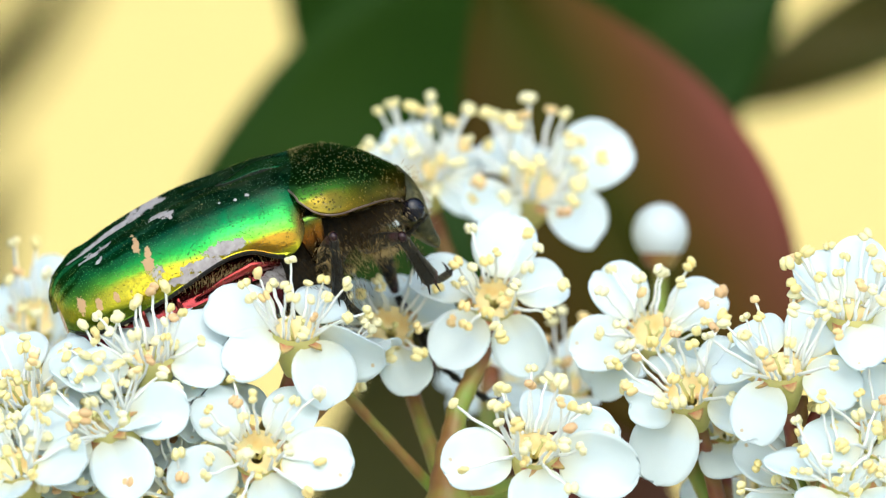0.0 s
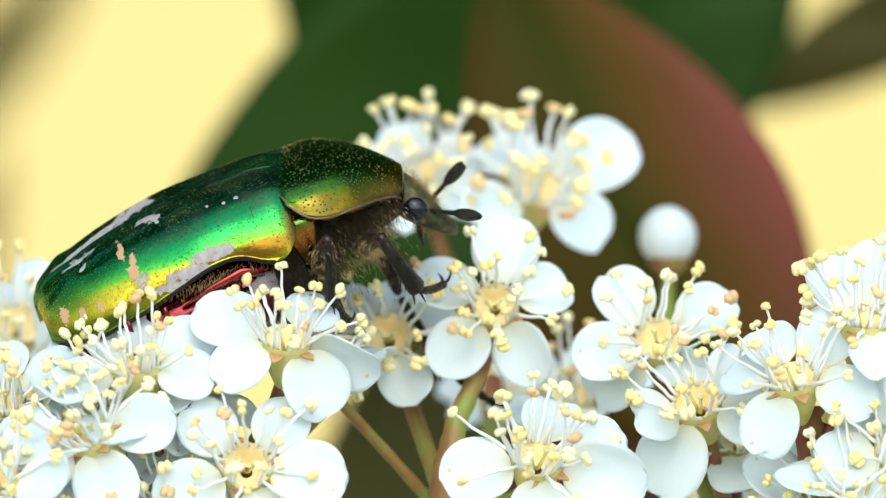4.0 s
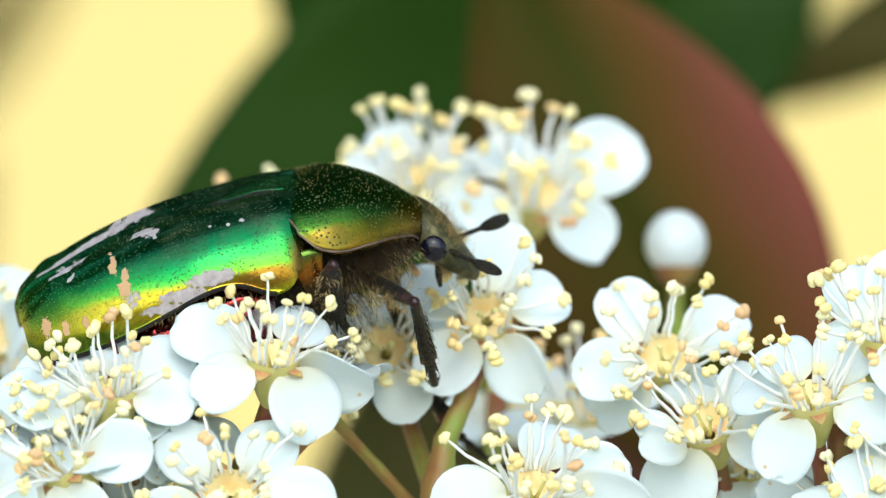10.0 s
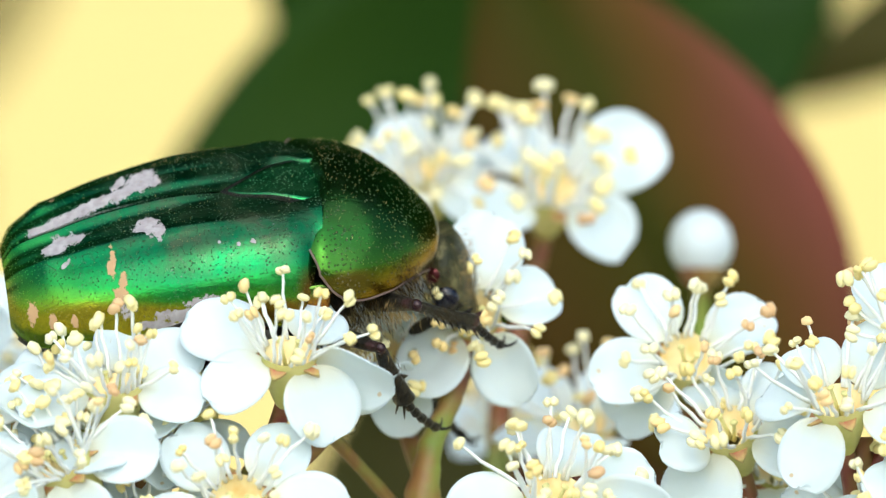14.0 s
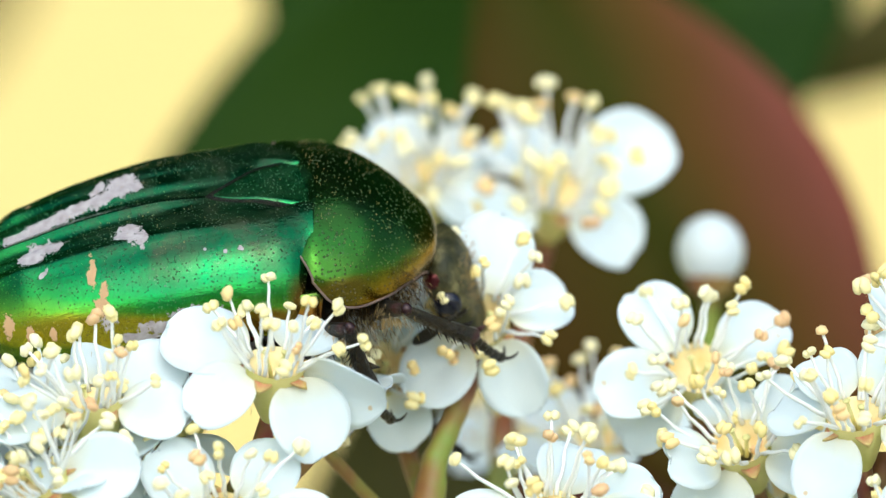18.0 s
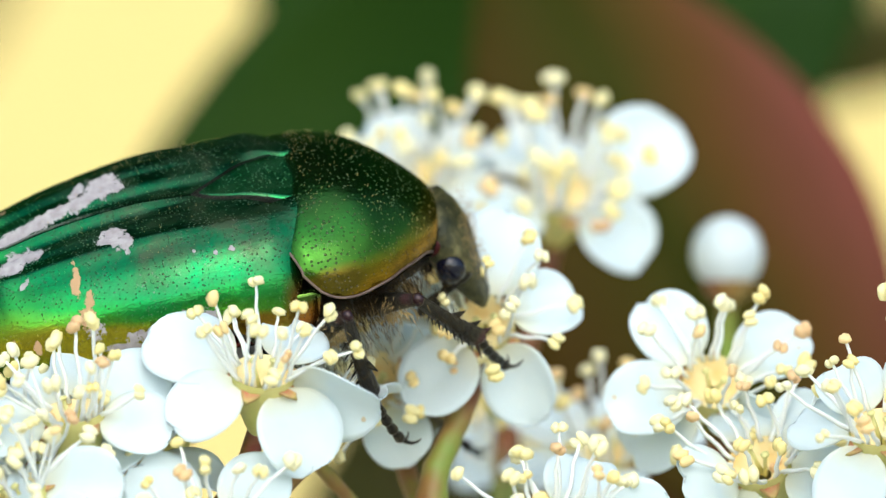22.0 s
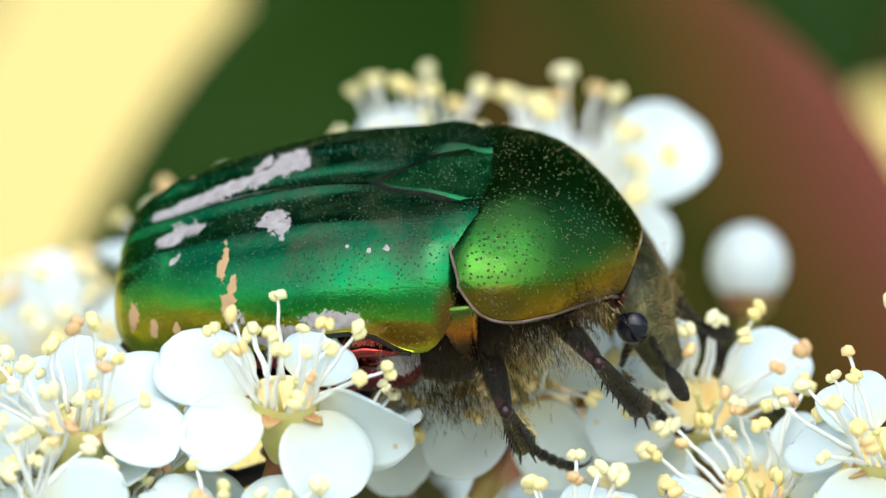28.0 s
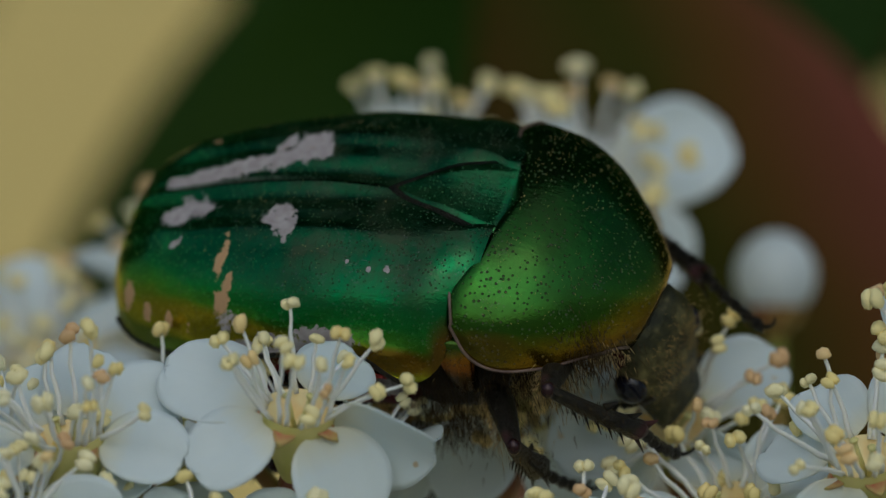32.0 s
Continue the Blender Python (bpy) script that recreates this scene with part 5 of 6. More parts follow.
    walk(far_antenna, [(0, pose(0.0017, 0.00125, 0.0001, 0, 70, 20)), (2.5, pose(0.0017, 0.00125, 0.0001, 0, 70, 20)), (2.75, pose(0.0017, 0.00125, 0.0001, 0, 0, 25)), (3, pose(0.0017, 0.00125, 0.0001, 0, -70, 30)), (3.5, pose(0.0017, 0.00125, 0.0001, 0, -90, 30)), (5.5, pose(0.0017, 0.00125, 0.0001, 0, -105, 25)), (6, pose(0.0017, 0.00125, 0.0001, 0, -55, 25)), (7, pose(0.0017, 0.00125, 0.0001, 0, -110, 25)), (8, pose(0.0017, 0.00125, 0.0001, 0, -95, 25)), (9, pose(0.0017, 0.00125, 0.0001, 0, -20, 25)), (10, pose(0.0017, 0.00125, 0.0001, 0, -70, 25)), (10.5, pose(0.0017, 0.00125, 0.0001, 0, -40, 20)), (10.75, pose(0.0017, 0.00125, 0.0001, 0, 15, 20)), (11, pose(0.0017, 0.00125, 0.0001, 0, 70, 20)), (22, pose(0.0017, 0.00125, 0.0001, 0, 70, 20)), (22.25, pose(0.0017, 0.00125, 0.0001, 0, -15, 25)), (22.5, pose(0.0017, 0.00125, 0.0001, 0, -100, 25)), (23.5, pose(0.0017, 0.00125, 0.0001, 0, -95, 25)), (25.5, pose(0.0017, 0.00125, 0.0001, 0, -90, 25)), (26, pose(0.0017, 0.00125, 0.0001, 0, -75, 30)), (26.5, pose(0.0017, 0.00125, 0.0001, 0, -30, 30)), (29, pose(0.0017, 0.00125, 0.0001, 0, -50, 30)), (29.5, pose(0.0017, 0.00125, 0.0001, 0, -5, 25)), (30, pose(0.0017, 0.00125, 0.0001, 0, 40, 20)), (32, pose(0.0017, 0.00125, 0.0001, 0, 60, 20))])
    walk(fore_leg[0], [(0, bone(3.75, -2.09, -1.39, 5.22, -5.64, -0.74)), (2, bone(3.75, -2.09, -1.39, 4.94, -5.72, -0.64)), (6, bone(3.84, -2.15, -1.37, 4.44, -5.84, -0.25)),
        (7, bone(3.85, -2.17, -1.36, 4.55, -5.87, -0.33)), (7.5, bone(3.87, -2.17, -1.33, 5.00, -5.90, -1.16)), (8, bone(3.89, -2.17, -1.30, 5.81, -5.47, -2.11)),
        (8.5, bone(3.89, -2.16, -1.27, 5.87, -5.38, -2.27)), (9, bone(3.91, -2.16, -1.23, 5.66, -5.47, -2.32)), (10, bone(3.93, -2.15, -1.17, 5.21, -5.83, -1.49)),
        (10.5, bone(3.90, -2.11, -1.20, 4.25, -5.99, -1.19)), (11, bone(3.86, -2.07, -1.24, 6.29, -5.10, -1.53)), (11.5, bone(3.81, -2.03, -1.29, 5.40, -5.54, -0.71)),
        (12, bone(3.77, -1.99, -1.34, 6.12, -5.03, -0.60)), (13, bone(3.70, -1.95, -1.44, 5.56, -4.98, 0.18)), (14, bone(3.70, -1.95, -1.44, 5.34, -4.99, 0.36)),
        (17, bone(3.68, -1.91, -1.47, 5.33, -4.84, 0.51)), (19, bone(3.67, -1.93, -1.47, 4.90, -5.00, 0.59)), (21, bone(3.67, -1.96, -1.46, 5.24, -4.72, 0.79)),
        (22, bone(3.65, -1.98, -1.47, 5.44, -4.76, 0.60)), (22.5, bone(3.67, -1.99, -1.44, 5.93, -5.09, -0.81)), (23, bone(3.69, -2.01, -1.42, 4.49, -5.68, -0.35)),
        (23.5, bone(3.70, -2.07, -1.41, 4.02, -5.86, -0.56)), (24, bone(3.72, -2.12, -1.39, 3.60, -5.98, -0.87)), (24.5, bone(3.75, -2.13, -1.38, 3.63, -6.04, -1.50)),
        (25, bone(3.79, -2.15, -1.37, 3.10, -5.97, -1.79)), (25.5, bone(3.82, -2.06, -1.35, 5.83, -5.33, -2.04)), (26, bone(3.86, -1.98, -1.32, 4.68, -5.70, -0.46)),
        (26.5, bone(3.88, -1.91, -1.28, 3.83, -5.61, -0.06)), (28.5, bone(3.90, -1.51, -1.28, 6.18, -4.62, -0.81)), (29, bone(3.89, -1.55, -1.28, 5.27, -4.85, 0.28)),
        (30, bone(3.90, -1.62, -1.27, 5.12, -4.85, 0.53)), (31, bone(3.89, -1.61, -1.26, 4.72, -5.03, 0.43)), (32, bone(3.88, -1.60, -1.26, 4.68, -5.01, 0.48))])
    walk(fore_leg[1], [(0, bone(5.22, -5.64, -0.74, 6.13, -3.38, -3.52)), (2, bone(4.94, -5.72, -0.64, 5.89, -3.61, -3.52)), (6, bone(4.44, -5.84, -0.25, 5.43, -4.37, -3.51)),
        (7, bone(4.55, -5.87, -0.33, 5.75, -4.70, -3.63)), (7.5, bone(5.00, -5.90, -1.16, 6.06, -5.38, -4.68)), (8, bone(5.81, -5.47, -2.11, 6.87, -6.44, -5.52)),
        (8.5, bone(5.87, -5.38, -2.27, 6.47, -4.60, -5.83)), (9, bone(5.66, -5.47, -2.32, 5.93, -3.45, -5.42)), (10, bone(5.21, -5.83, -1.49, 5.36, -3.65, -4.49)),
        (10.5, bone(4.25, -5.99, -1.19, 4.29, -3.93, -4.26)), (11, bone(6.29, -5.10, -1.53, 7.91, -6.67, -4.46)), (11.5, bone(5.40, -5.54, -0.71, 6.87, -4.01, -3.74)),
        (12, bone(6.12, -5.03, -0.60, 7.24, -2.94, -3.46)), (13, bone(5.56, -4.98, 0.18, 7.48, -2.81, -2.13)), (14, bone(5.34, -4.99, 0.36, 7.59, -3.24, -1.99)),
        (17, bone(5.33, -4.84, 0.51, 7.36, -3.39, -2.20)), (19, bone(4.90, -5.00, 0.59, 7.70, -3.92, -1.57)), (21, bone(5.24, -4.72, 0.79, 7.51, -3.61, -1.91)),
        (22, bone(5.44, -4.76, 0.60, 7.47, -3.67, -2.30)), (22.5, bone(5.93, -5.09, -0.81, 7.42, -3.81, -3.94)), (23, bone(4.49, -5.68, -0.35, 5.41, -4.48, -3.72)),
        (23.5, bone(4.02, -5.86, -0.56, 4.73, -4.31, -3.84)), (24, bone(3.60, -5.98, -0.87, 3.55, -4.01, -4.01)), (24.5, bone(3.63, -6.04, -1.50, 2.70, -3.82, -4.31)),
        (25, bone(3.10, -5.97, -1.79, 2.30, -3.65, -4.55)), (25.5, bone(5.83, -5.33, -2.04, 6.63, -4.51, -5.56)), (26, bone(4.68, -5.70, -0.46, 5.40, -4.64, -3.93)),
        (26.5, bone(3.83, -5.61, -0.06, 4.19, -4.19, -3.45)), (28.5, bone(6.18, -4.62, -0.81, 7.22, -2.86, -3.88)), (29, bone(5.27, -4.85, 0.28, 7.17, -3.85, -2.73)),
        (30, bone(5.12, -4.85, 0.53, 6.85, -3.82, -2.58)), (31, bone(4.72, -5.03, 0.43, 6.62, -3.63, -2.41)), (32, bone(4.68, -5.01, 0.48, 6.68, -3.63, -2.30))])
    walk(fore_leg[2], [(0, bone(6.13, -3.38, -3.52, 7.40, -0.72, -4.02)), (2, bone(5.89, -3.61, -3.52, 7.04, -0.94, -4.25)), (6, bone(5.43, -4.37, -3.51, 6.91, -1.83, -4.12)),
        (7, bone(5.75, -4.70, -3.63, 6.98, -2.33, -5.02)), (7.5, bone(6.06, -5.38, -4.68, 7.17, -3.82, -6.98)), (8, bone(6.87, -6.44, -5.52, 7.67, -6.25, -8.40)),
        (8.5, bone(6.47, -4.60, -5.83, 7.18, -2.93, -8.23)), (9, bone(5.93, -3.45, -5.42, 6.29, -1.31, -7.47)), (10, bone(5.36, -3.65, -4.49, 5.49, -1.20, -6.22)),
        (10.5, bone(4.29, -3.93, -4.26, 4.61, -1.55, -6.05)), (11, bone(7.91, -6.67, -4.46, 9.41, -7.91, -6.75)), (11.5, bone(6.87, -4.01, -3.74, 7.83, -2.31, -6.03)),
        (12, bone(7.24, -2.94, -3.46, 8.25, -1.21, -5.69)), (13, bone(7.48, -2.81, -2.13, 8.63, -1.58, -4.61)), (14, bone(7.59, -3.24, -1.99, 8.81, -1.85, -4.34)),
        (17, bone(7.36, -3.39, -2.20, 8.58, -1.86, -4.49)), (19, bone(7.70, -3.92, -1.57, 8.99, -2.51, -3.90)), (21, bone(7.51, -3.61, -1.91, 8.91, -2.47, -4.31)),
        (22, bone(7.47, -3.67, -2.30, 8.52, -2.37, -4.78)), (22.5, bone(7.42, -3.81, -3.94, 7.88, -2.04, -6.32)), (23, bone(5.41, -4.48, -3.72, 6.41, -3.13, -6.20)),
        (23.5, bone(4.73, -4.31, -3.84, 5.48, -2.85, -6.36)), (24, bone(3.55, -4.01, -4.01, 4.32, -2.55, -6.50)), (24.5, bone(2.70, -3.82, -4.31, 3.21, -2.15, -6.75)),
        (25, bone(2.30, -3.65, -4.55, 2.90, -1.71, -6.76)), (25.5, bone(6.63, -4.51, -5.56, 7.35, -5.58, -8.26)), (26, bone(5.40, -4.64, -3.93, 5.87, -3.34, -6.59)),
        (26.5, bone(4.19, -4.19, -3.45, 4.98, -2.70, -5.93)), (28.5, bone(7.22, -2.86, -3.88, 7.62, -1.28, -6.40)), (29, bone(7.17, -3.85, -2.73, 7.77, -2.20, -5.17)),
        (30, bone(6.85, -3.82, -2.58, 7.62, -2.49, -5.15)), (31, bone(6.62, -3.63, -2.41, 7.22, -2.24, -5.00)), (32, bone(6.68, -3.63, -2.30, 7.00, -2.06, -4.84))])
    walk(mid_leg[0], [(0, bone(1.67, -3.05, -1.69, 2.27, -6.15, 0.42)), (6, bone(1.74, -3.11, -1.66, 2.43, -6.18, 0.47)), (9, bone(1.80, -3.09, -1.55, 2.35, -6.10, 0.69)),
        (10, bone(1.82, -3.06, -1.51, 2.46, -5.98, 0.85)), (10.5, bone(1.81, -3.05, -1.53, 1.90, -6.30, 0.43)), (11, bone(1.78, -3.04, -1.56, 2.32, -6.62, -0.37)),
        (11.5, bone(1.75, -3.03, -1.59, 4.31, -5.46, -3.01)), (12, bone(1.72, -3.02, -1.62, 4.28, -5.44, -3.05)), (12.5, bone(1.69, -3.03, -1.65, 4.10, -5.97, -1.67)),
        (13, bone(1.67, -3.04, -1.67, 3.27, -6.07, -0.03)), (14, bone(1.67, -3.04, -1.68, 3.78, -6.03, -0.67)), (17, bone(1.65, -3.02, -1.69, 3.07, -5.88, 0.37)),
        (19, bone(1.65, -3.03, -1.68, 2.95, -5.58, 0.82)), (21, bone(1.63, -3.06, -1.68, 2.88, -5.37, 1.07)), (22, bone(1.62, -3.08, -1.67, 2.94, -5.48, 0.95)),
        (22.5, bone(1.63, -3.06, -1.68, 3.61, -5.77, 0.09)), (23, bone(1.64, -3.07, -1.68, 3.83, -6.17, -1.52)), (23.5, bone(1.65, -3.09, -1.66, 3.34, -6.48, -1.42)),
        (24, bone(1.65, -3.13, -1.66, 3.02, -6.64, -1.10)), (24.5, bone(1.67, -3.13, -1.66, 2.33, -6.85, -1.26)), (25, bone(1.70, -3.12, -1.66, 2.50, -6.81, -1.09)),
        (25.5, bone(1.74, -3.05, -1.66, 1.63, -6.83, -1.26)), (26, bone(1.79, -2.98, -1.65, 1.10, -6.64, -0.89)), (26.5, bone(1.82, -2.91, -1.66, 2.56, -6.38, -0.26)),
        (28.5, bone(1.86, -2.54, -1.70, 3.01, -6.15, -1.57)), (29, bone(1.85, -2.56, -1.69, 2.82, -6.22, -1.39)), (30, bone(1.85, -2.61, -1.68, 2.96, -6.22, -1.31)),
        (31, bone(1.83, -2.61, -1.67, 3.52, -5.99, -1.28)), (32, bone(1.83, -2.61, -1.67, 3.63, -5.90, -1.08))])
    walk(mid_leg[1], [(0, bone(2.27, -6.15, 0.42, 1.88, -4.65, -2.38)), (6, bone(2.43, -6.18, 0.47, 1.81, -4.85, -2.37)), (9, bone(2.35, -6.10, 0.69, 1.96, -4.37, -1.96)),
        (10, bone(2.46, -5.98, 0.85, 2.30, -4.04, -1.68)), (10.5, bone(1.90, -6.30, 0.43, 2.42, -4.74, -2.30)), (11, bone(2.32, -6.62, -0.37, 3.02, -6.44, -3.50)),
        (11.5, bone(4.31, -5.46, -3.01, 5.07, -4.81, -6.05)), (12, bone(4.28, -5.44, -3.05, 3.92, -3.13, -5.23)), (12.5, bone(4.10, -5.97, -1.67, 4.33, -4.12, -4.28)),
        (13, bone(3.27, -6.07, -0.03, 3.91, -5.85, -3.15)), (14, bone(3.78, -6.03, -0.67, 4.64, -5.43, -3.70)), (17, bone(3.07, -5.88, 0.37, 3.79, -5.39, -2.69)),
        (19, bone(2.95, -5.58, 0.82, 3.39, -5.86, -2.34)), (21, bone(2.88, -5.37, 1.07, 3.27, -6.38, -1.94)), (22, bone(2.94, -5.48, 0.95, 3.43, -5.88, -2.18)),
        (22.5, bone(3.61, -5.77, 0.09, 4.30, -5.01, -2.93)), (23, bone(3.83, -6.17, -1.52, 4.25, -4.74, -4.36)), (23.5, bone(3.34, -6.48, -1.42, 3.61, -5.27, -4.36)),
        (24, bone(3.02, -6.64, -1.10, 2.31, -5.45, -3.98)), (24.5, bone(2.33, -6.85, -1.26, 1.44, -5.65, -4.08)), (25, bone(2.50, -6.81, -1.09, 1.87, -5.19, -3.78)),
        (25.5, bone(1.63, -6.83, -1.26, 1.52, -5.37, -4.11)), (26, bone(1.10, -6.64, -0.89, 0.82, -4.74, -3.45)), (26.5, bone(2.56, -6.38, -0.26, 2.02, -5.78, -3.35)),
        (28.5, bone(3.01, -6.15, -1.57, 3.06, -4.26, -4.15)), (29, bone(2.82, -6.22, -1.39, 2.82, -4.28, -3.93)), (30, bone(2.96, -6.22, -1.31, 2.84, -4.16, -3.75)),
        (31, bone(3.52, -5.99, -1.28, 3.38, -4.00, -3.78)), (32, bone(3.63, -5.90, -1.08, 3.39, -4.14, -3.74))])
    walk(mid_leg[2], [(0, bone(1.88, -4.65, -2.38, 2.76, -2.31, -4.20)), (6, bone(1.81, -4.85, -2.37, 2.32, -2.36, -4.15)), (9, bone(1.96, -4.37, -1.96, 2.59, -1.90, -3.75)),
        (10, bone(2.30, -4.04, -1.68, 2.89, -1.52, -3.41)), (10.5, bone(2.42, -4.74, -2.30, 2.59, -2.34, -4.27)), (11, bone(3.02, -6.44, -3.50, 2.43, -4.25, -5.60)),
        (11.5, bone(5.07, -4.81, -6.05, 6.45, -6.29, -8.40)), (12, bone(3.92, -3.13, -5.23, 3.49, -1.19, -7.62)), (12.5, bone(4.33, -4.12, -4.28, 5.09, -2.98, -7.05)),
        (13, bone(3.91, -5.85, -3.15, 5.43, -5.91, -5.86)), (14, bone(4.64, -5.43, -3.70, 6.00, -4.15, -6.17)), (17, bone(3.79, -5.39, -2.69, 4.64, -3.72, -5.16)),
        (19, bone(3.39, -5.86, -2.34, 4.39, -4.51, -4.95)), (21, bone(3.27, -6.38, -1.94, 4.26, -5.35, -4.70)), (22, bone(3.43, -5.88, -2.18, 4.41, -5.22, -5.05)),
        (22.5, bone(4.30, -5.01, -2.93, 5.93, -6.53, -5.09)), (23, bone(4.25, -4.74, -4.36, 5.27, -3.30, -6.91)), (23.5, bone(3.61, -5.27, -4.36, 4.33, -3.24, -6.60)),
        (24, bone(2.31, -5.45, -3.98, 1.95, -3.60, -6.45)), (24.5, bone(1.44, -5.65, -4.08, 0.66, -3.88, -6.51)), (25, bone(1.87, -5.19, -3.78, 2.07, -6.49, -6.59)),
        (25.5, bone(1.52, -5.37, -4.11, 2.97, -3.99, -6.48)), (26, bone(0.82, -4.74, -3.45, 2.40, -4.19, -6.06)), (26.5, bone(2.02, -5.78, -3.35, 1.85, -5.43, -6.44)),
        (28.5, bone(3.06, -4.26, -4.15, 4.46, -2.53, -6.30)), (29, bone(2.82, -4.28, -3.93, 4.28, -2.70, -6.16)), (30, bone(2.84, -4.16, -3.75, 4.29, -2.83, -6.15)),
        (31, bone(3.38, -4.00, -3.78, 4.21, -2.39, -6.30)), (32, bone(3.39, -4.14, -3.74, 4.06, -2.44, -6.25))])
    walk(far_leg[0], [(0, bone(4.98, 2.41, -0.79, 5.13, 2.85, -5.04)), (24, bone(4.87, 2.40, -0.90, 4.99, 2.75, -5.16)), (29, bone(4.94, 2.91, -0.18, 6.44, 4.28, -3.66)),
        (30, bone(4.99, 2.83, -0.23, 4.81, 5.14, -3.37)), (30.5, bone(5.00, 2.83, -0.22, 4.82, 5.32, -3.22)), (31, bone(4.98, 2.83, -0.23, 4.02, 5.45, -2.97)),
        (32, bone(4.97, 2.84, -0.24, 3.64, 5.44, -2.83))])
    walk(far_leg[1], [(0, bone(5.13, 2.85, -5.04, 5.92, 2.16, -8.50)), (24, bone(4.99, 2.75, -5.16, 5.76, 2.00, -8.61)), (29, bone(6.44, 4.28, -3.66, 8.06, 3.85, -6.78)),
        (30, bone(4.81, 5.14, -3.37, 6.69, 1.99, -2.89)), (30.5, bone(4.82, 5.32, -3.22, 7.57, 2.91, -3.76)), (31, bone(4.02, 5.45, -2.97, 6.83, 3.05, -3.25)),
        (32, bone(3.64, 5.44, -2.83, 6.52, 3.12, -2.58))])
    walk(far_leg[2], [(0, bone(5.92, 2.16, -8.50, 7.50, 1.60, -10.77)), (24, bone(5.76, 2.00, -8.61, 7.33, 1.41, -10.88)), (29, bone(8.06, 3.85, -6.78, 9.88, 3.41, -8.79)),
        (30, bone(6.69, 1.99, -2.89, 8.09, -0.59, -2.26)), (30.5, bone(7.57, 2.91, -3.76, 9.64, 0.74, -3.75)), (31, bone(6.83, 3.05, -3.25, 9.22, 1.24, -3.22)),
        (32, bone(6.52, 3.12, -2.58, 8.93, 1.36, -2.89))])
    for seg, a, b in zip(far_mid_leg, ((1.6, 2.9, -1.8), (2.6, 4.6, -4.6), (3.4, 5.0, -7.4)), ((2.6, 4.6, -4.6), (3.4, 5.0, -7.4), (6.0, 5.2, -8.6))):
        seg.matrix_basis = bone(*a, *b)
    for seg, a, b in zip(hind_leg, ((-2.0, -2.6, -2.6), (-4.6, -4.4, -4.2), (-7.6, -4.0, -5.4)), ((-4.6, -4.4, -4.2), (-7.6, -4.0, -5.4), (-10.4, -3.6, -6.0))):
        seg.matrix_basis = bone(*a, *b)
    sway('front', [(0, 0.00, 0.00), (3.5, -0.12, -0.05), (8, -0.11, 0.01), (9, -0.01, 0.13), (9.5, -0.05, 0.09), (10, -0.22, -0.17), (10.5, 0.49, -0.11), (11, 0.19, -0.18), (11.5, 0.38, -0.05), (12, 0.18, 0.02), (12.5, 0.28, 0.05), (13, 0.58, 0.21), (14.5, 0.67, 0.29), (17.5, 0.45, 0.25), (20, 0.44, 0.25), (21, 0.37, 0.28), (22, 0.35, 0.34), (22.5, 0.13, 0.29), (23.5, 0.74, 0.01), (24.5, 0.79, 0.11), (25, 1.01, 0.14), (25.5, 1.05, 0.18), (26, 1.28, 0.21), (26.5, 1.41, 0.22), (28.5, 1.67, 0.26), (29, 1.90, 0.21), (31, 2.16, 0.22), (32, 2.19, 0.28)])
    sway('left', [(0, 0.00, 0.00), (3.5, -0.09, -0.05), (8, -0.02, -0.03), (9, 0.03, 0.03), (9.5, -0.03, -0.02), (10, -0.25, -0.38), (10.5, 0.23, -0.09), (11, -0.06, -0.20), (11.5, 0.15, -0.05), (12, -0.00, -0.06), (12.5, 0.08, -0.04), (13, 0.36, 0.14), (14.5, 0.53, 0.23), (18, 0.38, 0.14), (20, 0.40, 0.16), (21, 0.34, 0.15), (22, 0.37, 0.18), (22.5, 0.25, 0.09), (23, 0.29, 0.07), (23.5, 0.52, 0.10), (24.5, 0.51, 0.28), (25, 0.71, 0.42), (25.5, 0.74, 0.45), (26.5, 1.22, 0.70), (28.5, 1.40, 0.60), (32, 1.92, 0.72)])
    sway('low_left', [(0, 0.00, 0.00), (3.5, -0.11, -0.02), (8.5, -0.02, 0.07), (9, 0.03, 0.09), (9.5, -0.03, 0.08), (10, -0.22, -0.26), (10.5, 0.33, -0.07), (11, 0.01, -0.20), (11.5, 0.22, -0.04), (12, 0.04, -0.05), (12.5, 0.09, -0.08), (13, 0.36, 0.08), (14.5, 0.50, 0.14), (18.5, 0.35, 0.10), (20, 0.35, 0.10), (21, 0.31, 0.12), (22, 0.32, 0.17), (22.5, 0.20, 0.16), (23, 0.34, 0.06), (23.5, 0.59, 0.02), (24.5, 0.61, 0.08), (25, 0.80, 0.18), (25.5, 0.82, 0.17), (26, 1.12, 0.24), (26.5, 1.30, 0.26), (32, 1.72, 0.53)])
    sway('right', [(0, 0.00, 0.00), (3.5, -0.12, -0.00), (9, -0.04, 0.08), (9.5, -0.17, 0.08), (10, -0.51, -0.17), (10.5, -0.27, -0.10), (11, -0.67, -0.18), (11.5, -0.53, -0.05), (12, -0.60, -0.02), (12.5, -0.53, -0.02), (13, -0.30, 0.11), (14.5, -0.11, 0.17), (18.5, -0.24, 0.13), (21, -0.24, 0.13), (22, -0.19, 0.07), (22.5, -0.29, 0.04), (23, -0.55, -0.07), (24, -0.78, -0.14), (25, -0.68, -0.25), (25.5, -0.67, -0.24), (26, -0.86, -0.07), (26.5, -1.35, -0.03), (28.5, -1.24, -0.03), (29, -1.56, 0.03), (29.5, -1.79, -0.04), (30, -1.94, 0.00), (30.5, -2.59, -0.20), (31, -2.34, -0.06), (32, -2.61, 0.07)])
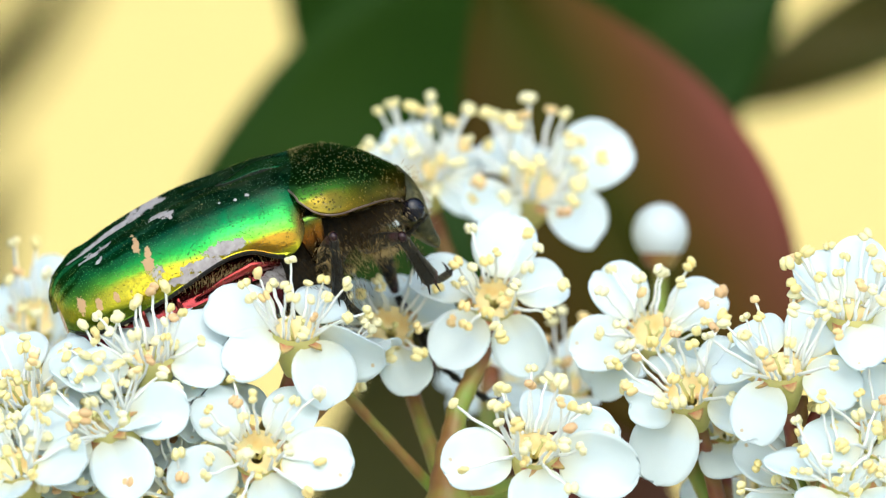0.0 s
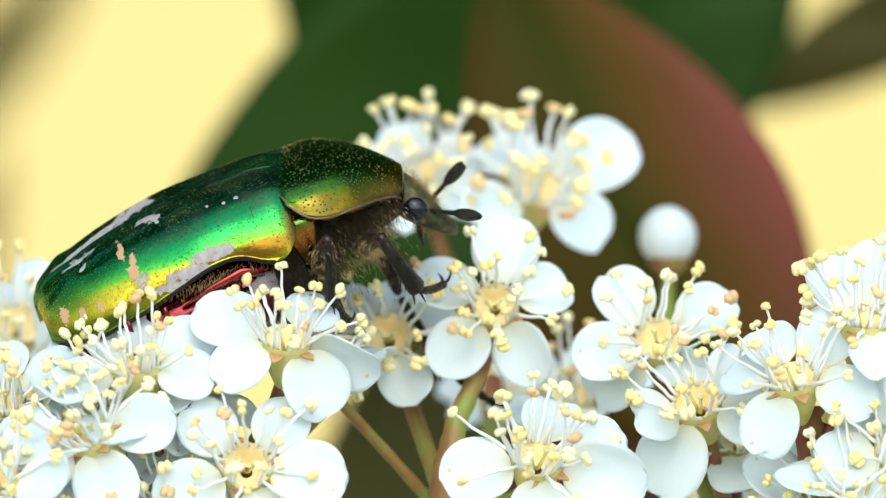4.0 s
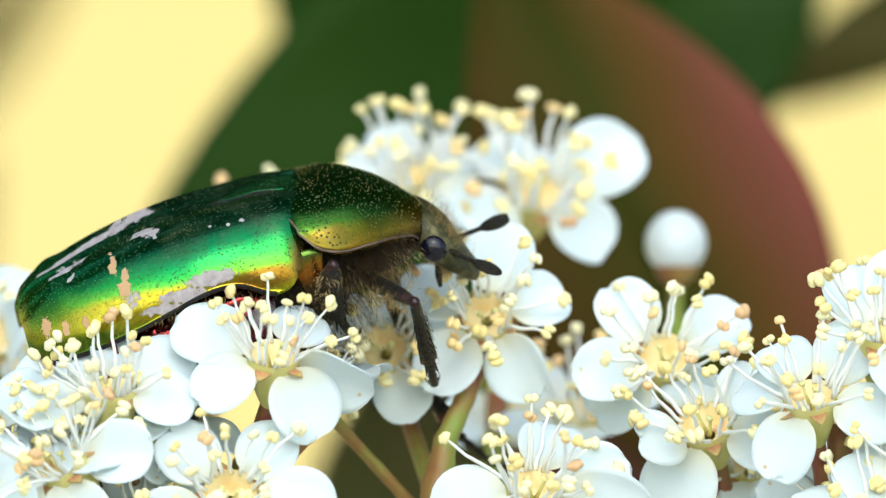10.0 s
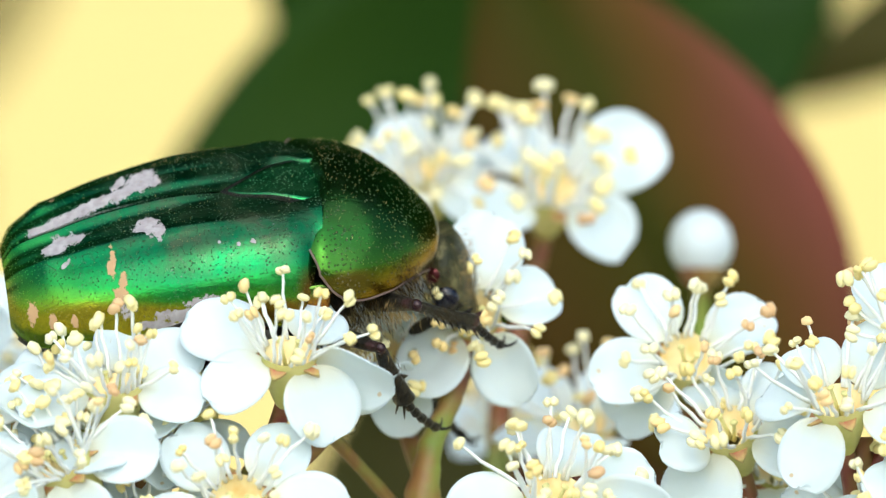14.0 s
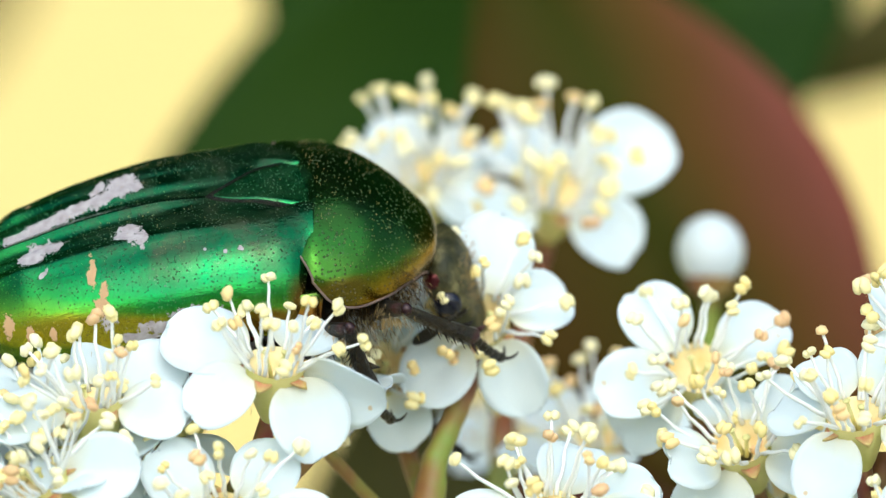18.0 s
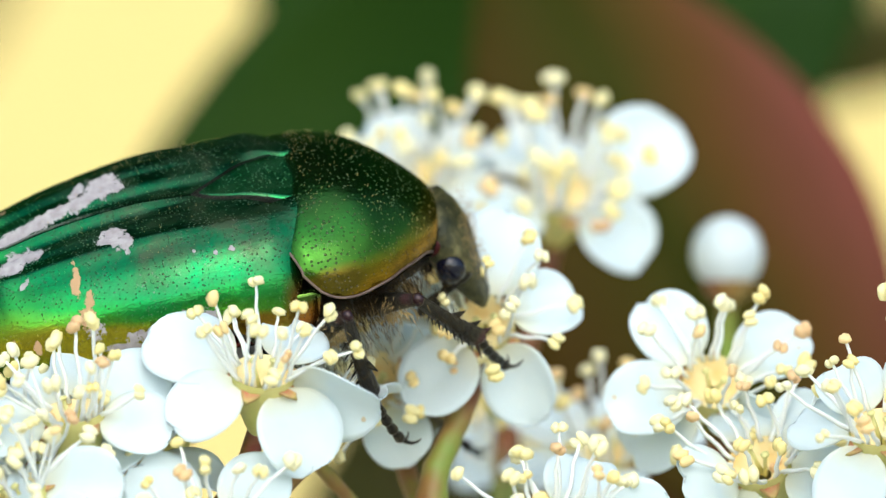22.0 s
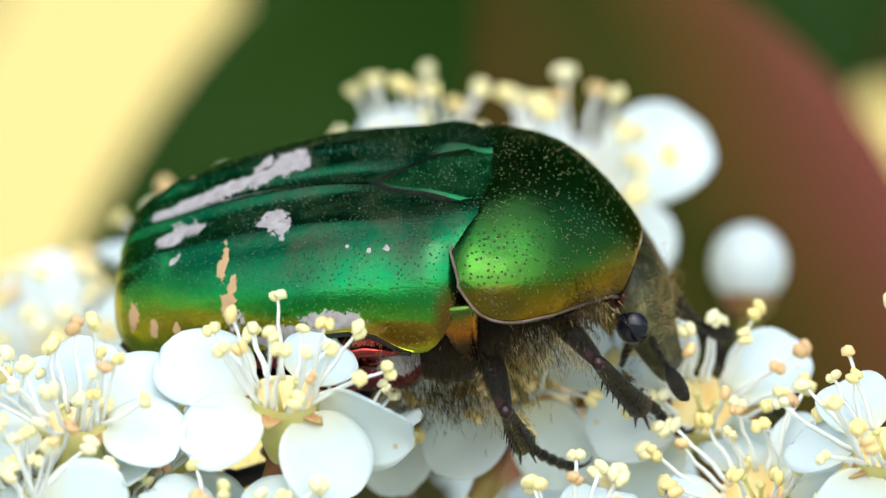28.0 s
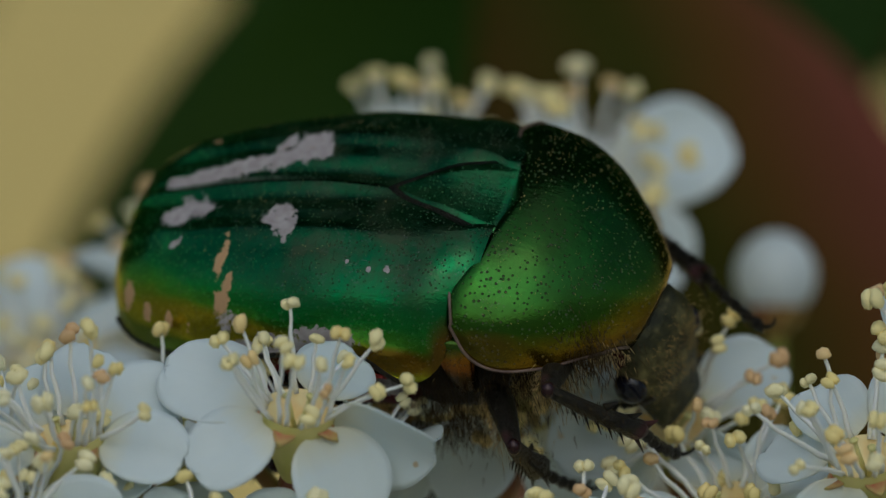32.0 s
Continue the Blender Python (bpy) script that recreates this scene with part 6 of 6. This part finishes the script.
    sway('far_right', [(0, 0.00, 0.00), (3.5, -0.15, -0.03), (9, -0.10, 0.06), (9.5, -0.21, 0.06), (10, -0.53, -0.15), (10.5, -0.31, -0.09), (11, -0.76, -0.12), (11.5, -0.60, -0.03), (12.5, -0.60, -0.03), (13, -0.35, 0.10), (14.5, -0.16, 0.12), (17.5, -0.34, 0.09), (20, -0.33, 0.10), (22, -0.29, 0.14), (22.5, -0.39, 0.15), (23, -0.65, 0.12), (24, -0.90, 0.08), (25, -0.81, 0.12), (25.5, -0.85, 0.10), (26, -0.81, 0.19), (26.5, -0.98, 0.25), (28.5, -1.42, 0.29), (29.5, -1.51, 0.36), (30, -1.45, 0.37), (30.5, -1.80, 0.43), (31, -2.43, 0.52), (31.5, -2.82, 0.55), (32, -2.84, 0.56)])
    sway('low', [(0, 0.00, 0.00), (9, -0.11, 0.17), (9.5, -0.19, 0.16), (10, -0.44, -0.19), (10.5, -0.11, -0.10), (11, -0.43, -0.20), (11.5, -0.24, -0.07), (12, -0.39, -0.05), (12.5, -0.33, -0.05), (13, -0.08, 0.08), (14.5, 0.10, 0.13), (17.5, -0.09, 0.11), (21.5, -0.09, 0.16), (22, -0.05, 0.20), (22.5, -0.12, 0.19), (23, -0.19, 0.03), (23.5, -0.07, -0.07), (24, -0.17, -0.08), (24.5, -0.13, -0.04), (25, 0.02, -0.02), (28.5, 0.12, 0.15), (32, 0.07, 0.36)])
    sway('mid', [(0, 0.00, 0.00), (6, -0.09, 0.03), (9, 0.03, 0.19), (10, -0.57, -0.01), (11, -0.86, 0.12), (13, -1.16, 0.31), (16.5, -1.08, 0.42), (19, -0.92, 0.47), (22, -0.93, 0.65), (23, -1.58, 0.44), (24, -1.50, 0.34), (25, -0.93, -0.04), (26, -0.44, -0.22), (28.5, -0.08, -0.68), (30, 0.03, -0.78), (32, 0.03, -0.81)])
    sway('back', [(0, 0.00, 0.00), (3.5, -0.10, 0.00), (9, 0.02, 0.06), (9.5, -0.12, 0.04), (10, -0.43, -0.15), (10.5, -0.21, -0.12), (11, -0.55, -0.20), (11.5, -0.40, -0.11), (12, -0.53, -0.09), (12.5, -0.45, -0.10), (13, -0.20, 0.03), (14.5, 0.02, 0.09), (18.5, -0.12, 0.05), (22, -0.06, 0.07), (22.5, -0.12, 0.06), (23, -0.30, -0.02), (23.5, -0.30, -0.03), (24, -0.45, -0.08), (24.5, -0.48, -0.06), (26, -0.14, 0.04), (31, 0.02, 0.03), (32, 0.10, 0.05)])
    sway('bud', [(0, 0.00, 0.00), (3.5, -0.10, -0.03), (6.5, -0.02, -0.03), (7, -0.08, -0.02), (9, 0.02, 0.06), (9.5, -0.14, 0.04), (10, -0.41, -0.08), (10.5, -0.19, -0.13), (11, -0.49, -0.18), (11.5, -0.37, -0.16), (12, -0.47, -0.11), (12.5, -0.39, -0.09), (13, -0.10, 0.00), (14.5, 0.12, 0.06), (16.5, 0.07, 0.01), (17.5, -0.06, -0.11), (18.5, -0.03, -0.00), (21, -0.04, -0.02), (22, 0.04, 0.02), (22.5, 0.00, -0.01), (23, -0.16, -0.08), (23.5, -0.16, -0.06), (24.5, -0.45, -0.01), (25, -0.37, 0.04), (25.5, -0.18, 0.00), (26, -0.10, 0.06), (28.5, -0.09, -0.08), (29, 0.00, -0.11), (30, 0.02, -0.17), (30.5, -0.01, -0.09), (31, 0.08, -0.20), (32, 0.14, -0.17)])


motions()
